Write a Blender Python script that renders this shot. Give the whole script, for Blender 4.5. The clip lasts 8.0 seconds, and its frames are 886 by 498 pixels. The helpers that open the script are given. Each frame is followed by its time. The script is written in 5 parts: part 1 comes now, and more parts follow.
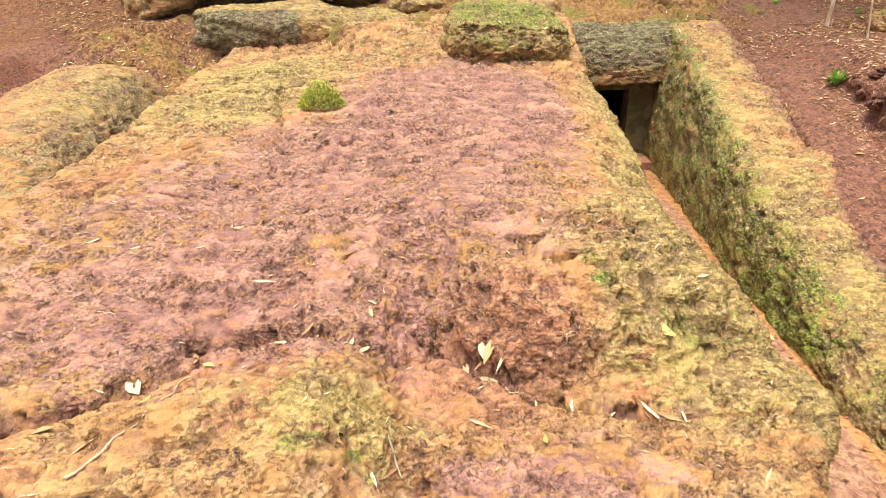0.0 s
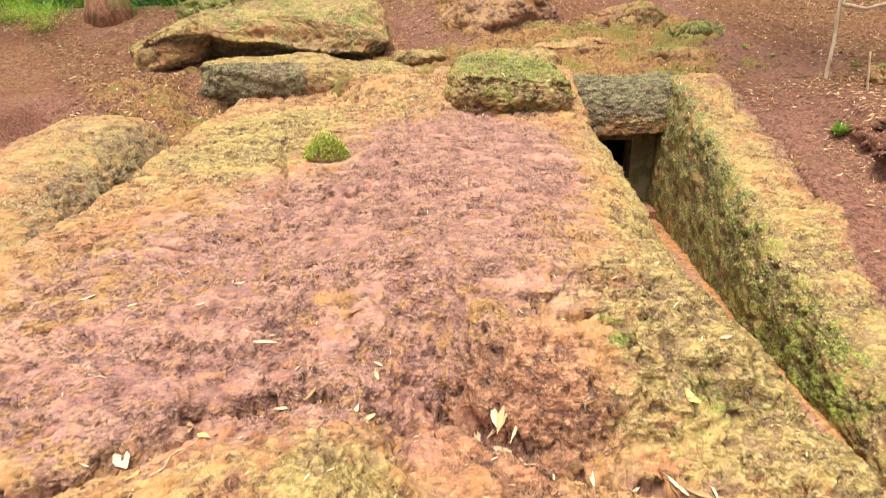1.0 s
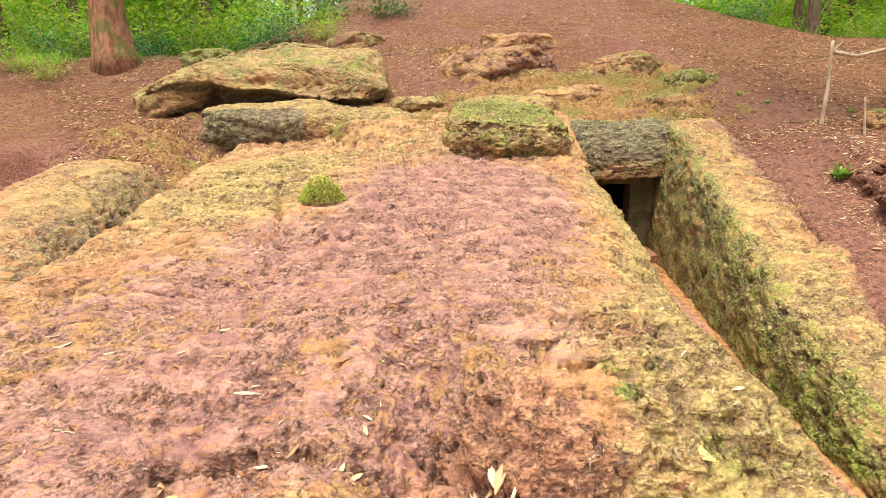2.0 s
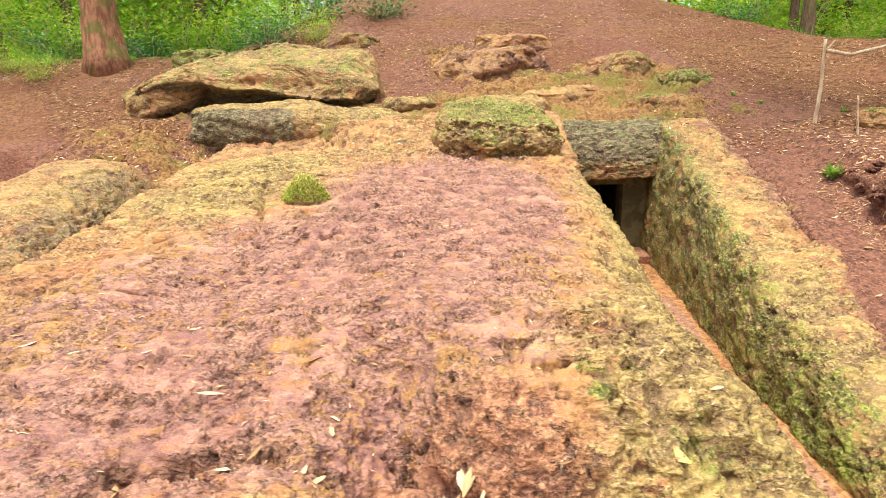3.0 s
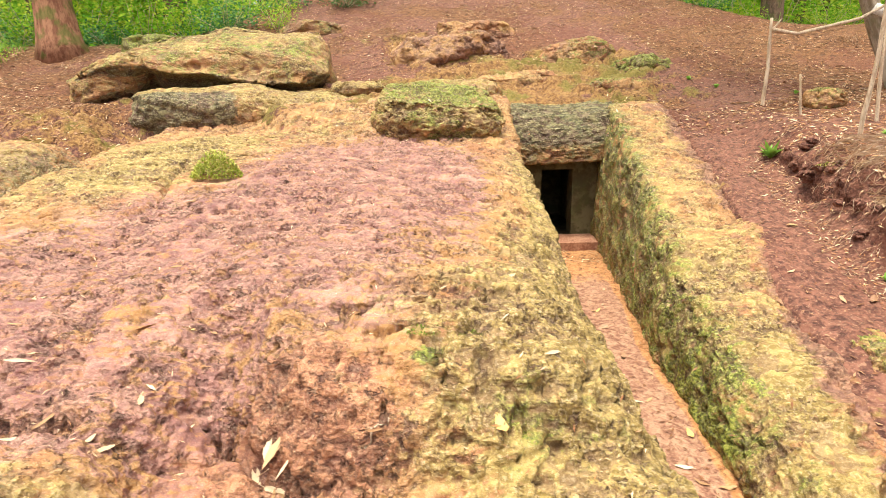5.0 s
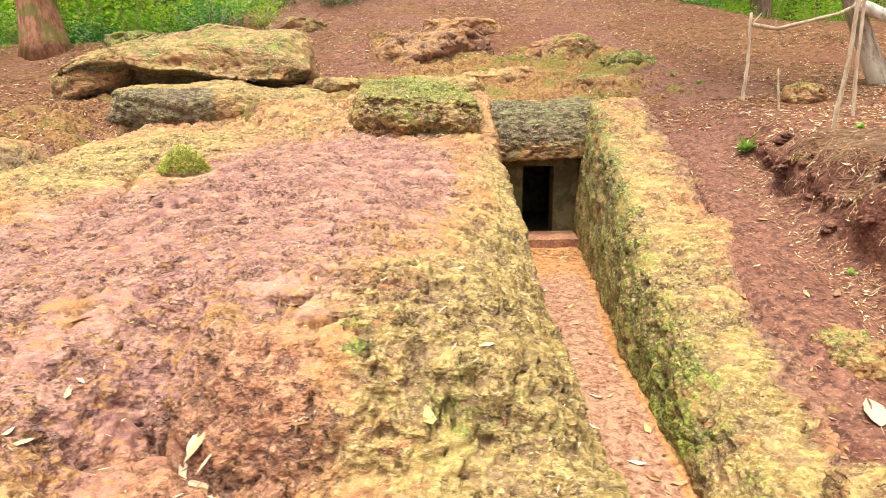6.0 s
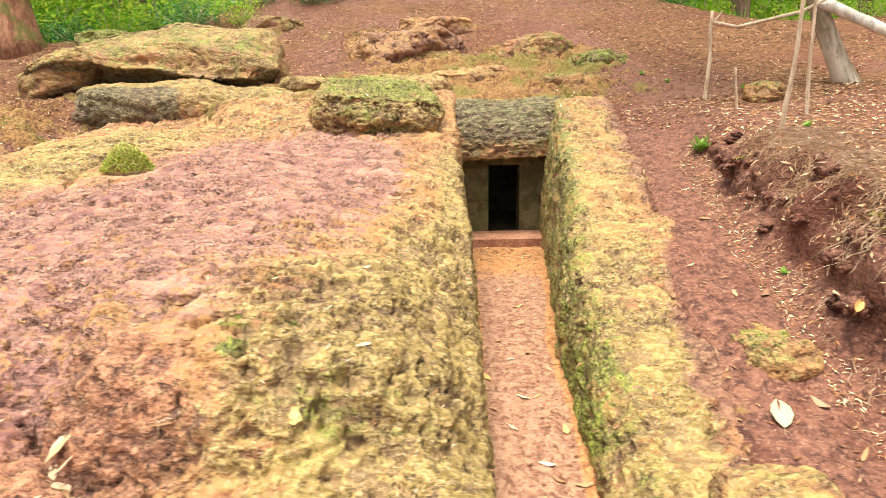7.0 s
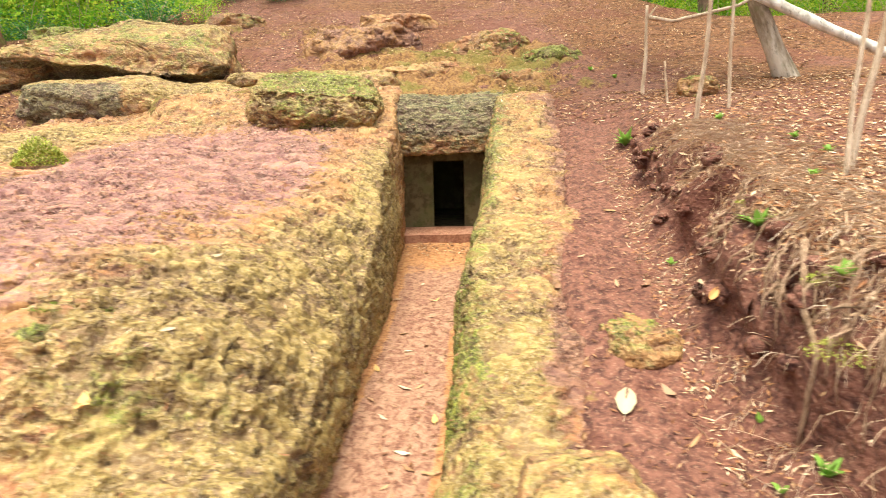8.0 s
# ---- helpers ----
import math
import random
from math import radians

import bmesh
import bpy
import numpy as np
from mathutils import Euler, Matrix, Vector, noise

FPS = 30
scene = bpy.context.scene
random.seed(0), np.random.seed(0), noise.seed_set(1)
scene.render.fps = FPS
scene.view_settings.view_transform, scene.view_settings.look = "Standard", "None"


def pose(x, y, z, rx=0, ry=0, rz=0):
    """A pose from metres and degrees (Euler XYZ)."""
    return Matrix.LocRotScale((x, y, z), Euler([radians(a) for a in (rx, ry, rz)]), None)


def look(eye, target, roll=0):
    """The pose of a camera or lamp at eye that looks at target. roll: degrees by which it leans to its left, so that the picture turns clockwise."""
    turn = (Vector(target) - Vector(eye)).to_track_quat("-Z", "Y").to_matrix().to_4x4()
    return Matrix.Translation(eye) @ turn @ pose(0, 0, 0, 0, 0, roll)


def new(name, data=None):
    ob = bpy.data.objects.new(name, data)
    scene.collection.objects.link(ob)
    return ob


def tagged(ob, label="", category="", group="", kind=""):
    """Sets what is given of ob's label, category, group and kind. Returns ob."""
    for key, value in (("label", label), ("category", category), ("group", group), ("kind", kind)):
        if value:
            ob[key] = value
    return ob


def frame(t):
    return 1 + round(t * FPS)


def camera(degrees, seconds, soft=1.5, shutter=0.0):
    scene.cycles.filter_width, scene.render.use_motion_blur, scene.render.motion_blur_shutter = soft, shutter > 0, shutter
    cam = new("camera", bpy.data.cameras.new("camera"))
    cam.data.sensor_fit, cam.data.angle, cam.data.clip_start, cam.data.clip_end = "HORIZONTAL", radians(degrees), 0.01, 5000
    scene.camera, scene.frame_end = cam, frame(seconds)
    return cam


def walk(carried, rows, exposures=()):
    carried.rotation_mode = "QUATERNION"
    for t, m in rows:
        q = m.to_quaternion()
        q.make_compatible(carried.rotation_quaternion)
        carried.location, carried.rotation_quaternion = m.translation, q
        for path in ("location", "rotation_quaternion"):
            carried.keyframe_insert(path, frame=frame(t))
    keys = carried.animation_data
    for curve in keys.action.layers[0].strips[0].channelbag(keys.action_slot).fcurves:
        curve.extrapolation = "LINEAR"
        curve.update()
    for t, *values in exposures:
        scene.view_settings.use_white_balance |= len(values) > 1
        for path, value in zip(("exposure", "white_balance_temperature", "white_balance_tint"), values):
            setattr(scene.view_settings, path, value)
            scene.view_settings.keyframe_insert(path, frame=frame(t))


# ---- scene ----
EXPOSURE = 1.05
cam = camera(79.1, 8.0, soft=0.6, shutter=0.5)
PATH = [
    (0, (-0.003, -0.058, 1.611), (-0.007, 1.785, 0.836), -1.1),
    (0.5, (-0.032, 0.003, 1.628), (-0.036, 1.867, 0.901), -1.05),
    (1, (-0.047, 0.058, 1.638), (-0.048, 1.959, 1.016), -1.0),
    (1.5, (-0.036, 0.112, 1.619), (-0.037, 2.046, 1.109), -1.0),
    (1.7, (-0.026, 0.135, 1.614), (-0.026, 2.078, 1.138), -1.0),
    (2.8, (0.045, 0.212, 1.563), (0.044, 2.16, 1.112), -1.05),
    (3, (0.111, 0.221, 1.552), (0.109, 2.17, 1.104), -1.05),
    (3.5, (0.343, 0.251, 1.519), (0.341, 2.2, 1.071), -1.05),
    (4, (0.54, 0.283, 1.464), (0.538, 2.232, 1.016), -1.05),
    (4.5, (0.685, 0.308, 1.395), (0.685, 2.257, 0.946), -1.05),
    (6, (1.048, 0.355, 1.292), (1.048, 2.304, 0.842), -1.1),
    (6.5, (1.243, 0.372, 1.286), (1.242, 2.321, 0.836), -1.1),
    (7, (1.499, 0.381, 1.271), (1.497, 2.33, 0.821), -1.1),
    (7.5, (1.809, 0.38, 1.246), (1.807, 2.329, 0.797), -1.15),
    (8, (2.205, 0.373, 1.2), (2.203, 2.321, 0.751), -1.2),
]
walk(cam, [(t, look(eye, target, roll)) for t, eye, target, roll in PATH], exposures=[(0, EXPOSURE - 0.12), (3.5, EXPOSURE), (8, EXPOSURE + 0.12)])

# ---- daylight under a bright overcast sky ----
world = bpy.data.worlds.new("sky")
scene.world = world
world.use_nodes = True
wn = world.node_tree.nodes
sky = wn.new("ShaderNodeTexSky")
sky.sky_type, sky.sun_disc = "NISHITA", False
sky.sun_elevation, sky.sun_rotation = radians(79), radians(212)
sky.air_density, sky.dust_density, sky.ozone_density = 1.0, 4.0, 0.6
cloud = wn.new("ShaderNodeHueSaturation")
cloud.inputs["Saturation"].default_value = 0.3
world.node_tree.links.new(sky.outputs["Color"], cloud.inputs["Color"])
world.node_tree.links.new(cloud.outputs["Color"], wn["Background"].inputs["Color"])
wn["Background"].inputs["Strength"].default_value = 0.14
sun = new("sun", bpy.data.lights.new("sun", "SUN"))
sun.data.energy, sun.data.angle, sun.data.color = 3.0, radians(38), (0.96, 0.975, 0.80)
sun_dir = Vector((math.sin(radians(212)) * math.cos(radians(79)), math.cos(radians(212)) * math.cos(radians(79)), math.sin(radians(79))))
sun.matrix_world = look(sun_dir * 40, (0, 0, 0))

# ---- noise and shape functions ----
def lattice(ix, iy, iz, seed):
    h = (ix.astype(np.int64) * 374761393 + iy.astype(np.int64) * 668265263 + iz.astype(np.int64) * 2147483647 + seed * 974634777) & 0xFFFFFFFF
    h = ((h ^ (h >> 13)) * 1274126177) & 0xFFFFFFFF
    h = ((h ^ (h >> 16)) * 2246822519) & 0xFFFFFFFF
    return h ^ (h >> 15)


def pn(x, y, z, seed=0):
    """Gradient noise, about -1 to 1."""
    x, y, z = np.broadcast_arrays(np.asarray(x, float), y, z)
    fx, fy, fz = np.floor(x), np.floor(y), np.floor(z)
    dx, dy, dz = x - fx, y - fy, z - fz
    u, v, w = (d * d * d * (d * (d * 6 - 15) + 10) for d in (dx, dy, dz))
    total = 0
    for i in (0, 1):
        for j in (0, 1):
            for k in (0, 1):
                h = lattice(fx + i, fy + j, fz + k, seed)
                gx, gy, gz = ((h & 1023) / 511.5 - 1), ((h >> 10) & 1023) / 511.5 - 1, ((h >> 20) & 1023) / 511.5 - 1
                weight = (u if i else 1 - u) * (v if j else 1 - v) * (w if k else 1 - w)
                total = total + weight * (gx * (dx - i) + gy * (dy - j) + gz * (dz - k))
    return total * 1.4


def fbm(x, y, z, size, octaves=4, seed=0):
    total, amp, f = 0, 1.0, 1.0 / size
    for o in range(octaves):
        total = total + amp * pn(x * f, y * f, z * f, seed + o)
        amp, f = amp * 0.5, f * 2.03
    return total


def ss(a, b, v):
    """Smooth step from 0 at a to 1 at b."""
    t = np.clip((np.asarray(v, float) - a) / (b - a), 0, 1)
    return t * t * (3 - 2 * t)


def lerp(a, b, t):
    return a + (b - a) * t


def softplus(v, k):
    return np.logaddexp(0, np.asarray(v, float) / k) * k


def bump(x, y, cx, cy, rx, ry, turn=0.0):
    c, s = math.cos(turn), math.sin(turn)
    u, v = ((x - cx) * c + (y - cy) * s) / rx, (-(x - cx) * s + (y - cy) * c) / ry
    return np.exp(-(u * u + v * v))


def groove(x, y, a, b, width):
    """1 along the line from a to b, falling to 0 over width."""
    ax, ay = a
    ex, ey = b[0] - ax, b[1] - ay
    t = np.clip(((x - ax) * ex + (y - ay) * ey) / (ex * ex + ey * ey), 0, 1)
    d = np.hypot(x - ax - t * ex, y - ay - t * ey)
    return np.exp(-(d / width) ** 2)


# ---- the lie of the land ----
def hill(x, y):
    z = 0.85 + 0.15 * (y - 3) + 0.31 * softplus(y - 7.75, 0.35) + 0.08 * softplus(x - 3.5, 0.4)
    z = z - 0.13 * bump(x, y, 2.15, 6.95, 1.0, 0.45)
    crest = 2.95 + 2.2 * ss(-4.2, -1.5, x) * (1 - ss(3.6, 7.5, x)) - 0.02 * np.clip(y - 12, 0, 60)
    k = 0.12
    return -k * np.log(np.exp(-z / k) + np.exp(-crest / k))


def floor_z(y):
    return -0.36 + 0.04 * (y - 2.5)


def west_foot(y):
    """The passage's wall foot on the slab's side."""
    return 1.6 + 0.13 * ss(2.3, 4.6, y) - 0.04 * ss(5.0, 6.7, y)


def east_foot(y):
    """The passage's other wall foot."""
    return 2.19 + 0.125 * (y - 2.5) - 0.07 * np.exp(-((np.asarray(y, float) - 4.05) / 0.75) ** 2)


def path_z(x, y):
    return -0.12 + 0.33 * softplus(y - 2.3, 0.12) + 0.08 * np.minimum(y - 2.3, 0) - 0.12 * np.clip(3.1 - x, 0, 1)


GUTTER = [(-0.01, 2.18), (0.155, 2.02), (0.344, 1.87), (0.504, 1.8), (0.73, 1.75), (1.0, 1.71), (1.3, 1.71)]


def gutter_at(x, y, width):
    """1 along the gutter at the foot of the slab's step."""
    g = 0
    for a, b in zip(GUTTER[:-1], GUTTER[1:]):
        g = np.maximum(g, groove(x, y, a, b, width))
    return g


def slab_z(x, y):
    """Top of the broad tufa slab between the two cut passages."""
    upper = 0.67 + 0.165 * (y - 3.3)
    upper = upper - (0.9 - 0.62 * ss(3.6, 5.6, y)) * np.clip(x - 0.9, 0, 2) ** 2
    upper = upper + 0.11 * bump(x, y, 0.7, 2.68, 0.75, 0.3) + 0.06 * bump(x, y, -0.15, 2.85, 0.4, 0.3) - 0.1 * bump(x, y, 1.05, 4.3, 0.5, 1.0)
    upper = upper - 0.09 * bump(x, y, -1.3, 3.1, 0.4, 0.45) + 0.08 * bump(x, y, 1.35, 2.25, 0.22, 0.4) + 0.06 * bump(x, y, -0.13, 4.8, 0.4, 0.4)
    back = hill(x, y) + 0.1 - 0.13 * bump(x, y, 0.55, 6.42, 0.42, 0.13)
    late = 0.9 * (1 - ss(-1.6, -0.9, x))
    upper = lerp(upper, back, ss(6.2, 7.3, y - late))
    low_left = 0.3 + 0.15 * (y - 1.7)
    low_right = 0.11 + 0.02 * (x - 0.5)
    low = lerp(low_left, low_right, ss(-0.5, -0.12, x))
    low = low - 0.9 * np.clip(1.28 - y, 0, 1)
    wide = lerp(0.5, 0.24, ss(-0.35, 0.25, x))
    mid = lerp(2.45, 2.03, ss(-0.15, 0.3, x))
    z = lerp(low, upper, ss(0, 1, (y - mid + wide) / (2 * wide)))
    # hollows, cracks and low steps in the rock
    z = z - 0.23 * bump(x, y, -0.06, 2.27, 0.11, 0.075, -0.3) - 0.05 * bump(x, y, 0.42, 1.98, 0.25, 0.1, -0.1)
    z = z - 0.15 * groove(x, y, (-1.1, 1.97), (-0.52, 2.05), 0.035) - 0.1 * groove(x, y, (-1.75, 1.45), (-1.08, 1.86), 0.05)
    z = z - 0.1 * gutter_at(x, y, 0.028)
    z = z + 0.06 * bump(x, y, -0.5, 1.62, 0.4, 0.2) - 0.1 * bump(x, y, -0.15, 1.4, 0.12, 0.08)
    z = z + 0.03 * ss(-0.03, 0.03, y - 4.05 - 0.3 * (x + 0.6)) * bump(x, y, -0.5, 4.3, 0.8, 0.5) * 1.5
    z = z + 0.05 * ss(-0.04, 0.04, y - 4.75 - 0.1 * (x + 0.6)) * bump(x, y, -0.4, 5.0, 0.55, 0.45) * 1.4
    z = z + 0.07 * bump(x, y, -1.75, 4.9, 0.6, 0.35) + 0.1 * bump(x, y, -1.7, 6.0, 0.75, 0.5)
    z = z - 0.05 * groove(x, y, (-2.2, 4.75), (-1.3, 5.15), 0.03) - 0.05 * groove(x, y, (-2.4, 5.3), (-1.6, 5.45), 0.03)
    z = z - 0.04 * groove(x, y, (-0.1, 2.62), (0.08, 2.6), 0.05)
    for a, b, depth, width in CRACKS + SEAMS:
        z = z - depth * groove(x, y, a, b, width)
    knobbly = bump(x, y, 1.1, 2.1, 0.5, 0.32)
    z = z + knobbly * (0.03 * fbm(x, y, 0 * x, 0.16, 3, 17) - 0.035 * ss(0.15, 0.45, pn(x * 7, y * 9, 0, 18)))
    return z - 0.05 * bump(x, y, -0.36, 2.66, 0.09, 0.05) - 0.06 * bump(x, y, -0.2, 1.45, 0.13, 0.08)


# cracks and undercut lips on the slab: ends, depth and width
CRACKS = [
    ((-1.15, 3.86), (-0.72, 3.98), 0.06, 0.03), ((-0.8, 4.44), (-0.17, 4.58), 0.06, 0.035), ((-2.35, 5.12), (-1.86, 4.76), 0.06, 0.035),
    ((-1.86, 4.76), (-1.72, 4.55), 0.05, 0.03), ((-2.26, 3.2), (-1.86, 3.22), 0.045, 0.03), ((-1.24, 4.12), (-1.55, 5.3), 0.06, 0.05),
    ((0.17, 3.72), (0.4, 3.67), 0.05, 0.025), ((0.3, 3.3), (0.54, 3.28), 0.045, 0.025), ((-1.75, 1.82), (-1.6, 1.88), 0.05, 0.04),
    ((0.5, 4.4), (1.05, 4.55), 0.045, 0.03), ((-0.4, 5.2), (0.5, 5.35), 0.04, 0.03), ((0.45, 5.6), (1.2, 5.5), 0.04, 0.03), ((-0.1, 3.1), (0.35, 2.98), 0.04, 0.03),
]


# short level seams between the layers of the rock
rng = random.Random(14)
SEAMS = []
for k in range(70):
    sx0, sy0, run = rng.uniform(-2.2, 1.3), rng.uniform(2.3, 6.4), rng.uniform(0.08, 0.45)
    SEAMS.append(((sx0, sy0), (sx0 + run, sy0 + run * rng.uniform(-0.15, 0.3)), rng.uniform(0.015, 0.04), rng.uniform(0.014, 0.026)))


def shoulder_edge(y):
    """Where the rock beside the passage dips under the path's earth."""
    return 2.52 + 0.42 * ss(1.9, 3.0, y) + 0.3 * ss(3.2, 4.3, y) + 0.08 * np.clip(y - 4.3, 0, 3) + 0.12 * pn(y * 1.3, 0, 0, 31) + 0.035 * pn(y * 4.1, 0, 0, 32)


def shoulder_z(x, y):
    """Top of the rock on the other side of the passage."""
    z = -0.07 + 0.32 * np.maximum(y - 2.5, -0.3) + 0.1 * np.minimum(y - 2.2, 0) + 0.05 * np.clip(y - 5, 0, 2)
    z = lerp(z, hill(x, y) + 0.05, ss(6.0, 7.2, y))
    edge = shoulder_edge(y)
    return z - 0.1 * ss(edge - 0.25, edge + 0.25, x + 0.16 * fbm(x, y, 0 * x, 0.35, 3, 35))


def ledge_z(x, y):
    """Top of the rock beyond the other passage."""
    z = 1.02 + 0.27 * (y - 5.2)
    return z - 0.22 * ss(0, 1, (-3.9 - x) / 0.9) - 0.3 * np.clip(4.2 - y, 0, 2) - 0.35 * ss(6.0, 6.9, y)


def bank_foot(y):
    """The foot of the earth bank beside the path."""
    return 3.4 + 0.07 * ss(2.0, 2.9, y) + 0.13 * np.clip(y - 2.9, 0, 5) + 0.07 * pn(y * 1.9, 3, 0, 12) + 0.04 * pn(y * 6, 3, 0, 13)


def ground_z(x, y):
    top = hill(x, y)
    bank = bank_foot(y)
    right = lerp(path_z(x, y), top, ss(bank - 0.06, bank + 0.46, x))
    z = lerp(top, slab_z(x, y) - 0.25, (1 - ss(6.4, 7.0, y - 0.75 * (1 - ss(-1.6, -1.0, x)))) * ss(-2.75, -2.6, x))
    trench = lerp(0.42 + 0.1 * (y - 5), 1.16 + 0.1 * (y - 6.5) + 0.3 * ss(-2.9, -3.8, x) - 0.3 * bump(x, y, -2.75, 7.2, 0.28, 0.25), ss(5.9, 6.7, y))
    z = lerp(z, trench, ss(-3.75, -3.65, x) * (1 - ss(-2.75, -2.6, x)) * (1 - ss(7.3, 7.7, y)))
    lower = np.minimum(z, ledge_z(x, y) - 0.06)
    z = lerp(z, lower, (1 - ss(-3.2, -3.1, x)) * (1 - ss(6.0, 6.8, y)) * ss(-4.9, -4.5, x))
    passage = lerp(z, floor_z(y), ss(1.4, 1.5, x) * (1 - ss(7.1, 7.15, y)))
    edge = east_foot(y) + 0.4 + 0.12 * ss(3.4, 4.8, y) + 0.09 * pn(y * 2.1, 8, 0, 15)
    passage = lerp(passage, lerp(right, top, ss(6.2, 7.2, y)), ss(0, 0.3, x - edge))
    z = np.where(x > 1.3, passage, z)
    z = z - 0.13 * bump(x, y, 2.3, 7.3, 1.0, 0.15)
    return lerp(z, -0.3 + 0.02 * x, 1 - ss(0.5, 1.3, y))


def link(name, verts, faces, material, smooth=True, **attrs):
    me = bpy.data.meshes.new(name)
    nv, nf = len(verts), len(faces)
    me.vertices.add(nv)
    me.vertices.foreach_set("co", np.asarray(verts, np.float32).ravel())
    faces = np.asarray(faces, np.int32)
    me.loops.add(nf * 4)
    me.loops.foreach_set("vertex_index", faces.ravel())
    me.polygons.add(nf)
    me.polygons.foreach_set("loop_start", np.arange(0, nf * 4, 4, dtype=np.int32))
    me.polygons.foreach_set("use_smooth", np.full(nf, smooth))
    me.update(calc_edges=True)
    for key, value in attrs.items():
        me.attributes.new(key, "FLOAT", "POINT").data.foreach_set("value", np.asarray(value, np.float32).ravel())
    me.materials.append(material)
    return new(name, me)


def grid_faces(n, m):
    i = np.arange(n * m).reshape(n, m)
    return np.stack([i[:-1, :-1], i[:-1, 1:], i[1:, 1:], i[1:, :-1]], -1).reshape(-1, 4)


def normals(p):
    n = np.cross(np.gradient(p, axis=1), np.gradient(p, axis=0))
    return n / np.maximum(np.linalg.norm(n, axis=-1, keepdims=True), 1e-9)


def pitted(x, y, z, rough=1.0):
    """Weathered tufa: lumps, flakes of crust with sharp lips, pits and a fine grain."""
    d = 0.04 * fbm(x, y, z, 0.7, 3, 5) + 0.014 * fbm(x, y, z, 0.22, 2, 11)
    wx, wy, wz = warped(x, y, z)
    crust, amp, f = 0, 1.0, 14.0
    for o in range(3):
        crust = crust + amp * np.abs(pn(wx * f, wy * f, wz * f, 40 + o))
        amp, f = amp * 0.56, f * 2.1
    d = d + 0.013 * rough * (crust - 0.4)
    wide, small = flakes_at(x, y, z)
    d = d + rough * (0.017 * wide + 0.012 * small)
    return d - 0.03 * rough * ss(0.3, 0.55, pits_at(x, y, z)) + 0.004 * rough * pn(x * 75, y * 75, z * 75, 25)


def flakes_at(x, y, z):
    """Where the harder crust still stands: wide and small flakes, 0 to 1."""
    wx, wy, wz = warped(x, y, z)
    wide = ss(-0.09, 0.05, fbm(wx * 0.75, wy * 1.25, wz * 1.25, 0.17, 4, 61) + 0.35 * pn(x * 1.3, y * 1.3, z, 67))
    return wide, ss(-0.1, 0.1, fbm(wx * 0.8, wy * 1.2, wz * 1.2, 0.065, 3, 68))


def warped(x, y, z):
    return x + 0.03 * pn(x * 9, y * 9, z * 9, 36), y + 0.03 * pn(x * 9, y * 9, z * 9, 37), z + 0.03 * pn(x * 9, y * 9, z * 9, 38)


def pits_at(x, y, z):
    wx, wy, wz = warped(x, y, z)
    total, amp, f = 0.35 * pn(x * 1.7, y * 1.7, z * 1.7, 28), 1.0, 8.0
    for o in range(5):
        total = total + amp * pn(wx * f, wy * f * 1.25, wz * f * 1.25, 50 + o)
        amp, f = amp * 0.66, f * 2.07
    return total


def creases_at(x, y, z):
    wx, wy, wz = warped(x, y, z)
    return np.minimum(np.abs(pn(wx * 12, wy * 12, wz * 12, 40)) * 1.6, np.abs(pn(wx * 25.2, wy * 25.2, wz * 25.2, 41)) * 2.0)


def steps(a, b, near, far):
    """Values from a to b whose spacing grows from near to far."""
    n = int((b - a) / (0.5 * (near + far)))
    t = np.linspace(0, 1, n)
    return a + (b - a) * (t * near + 0.5 * t * t * (far - near)) / (0.5 * (near + far))

# ---- materials ----
def nodes_of(name):
    m = bpy.data.materials.new(name)
    m.use_nodes = True
    nt = m.node_tree
    return m, nt, nt.nodes["Principled BSDF"]


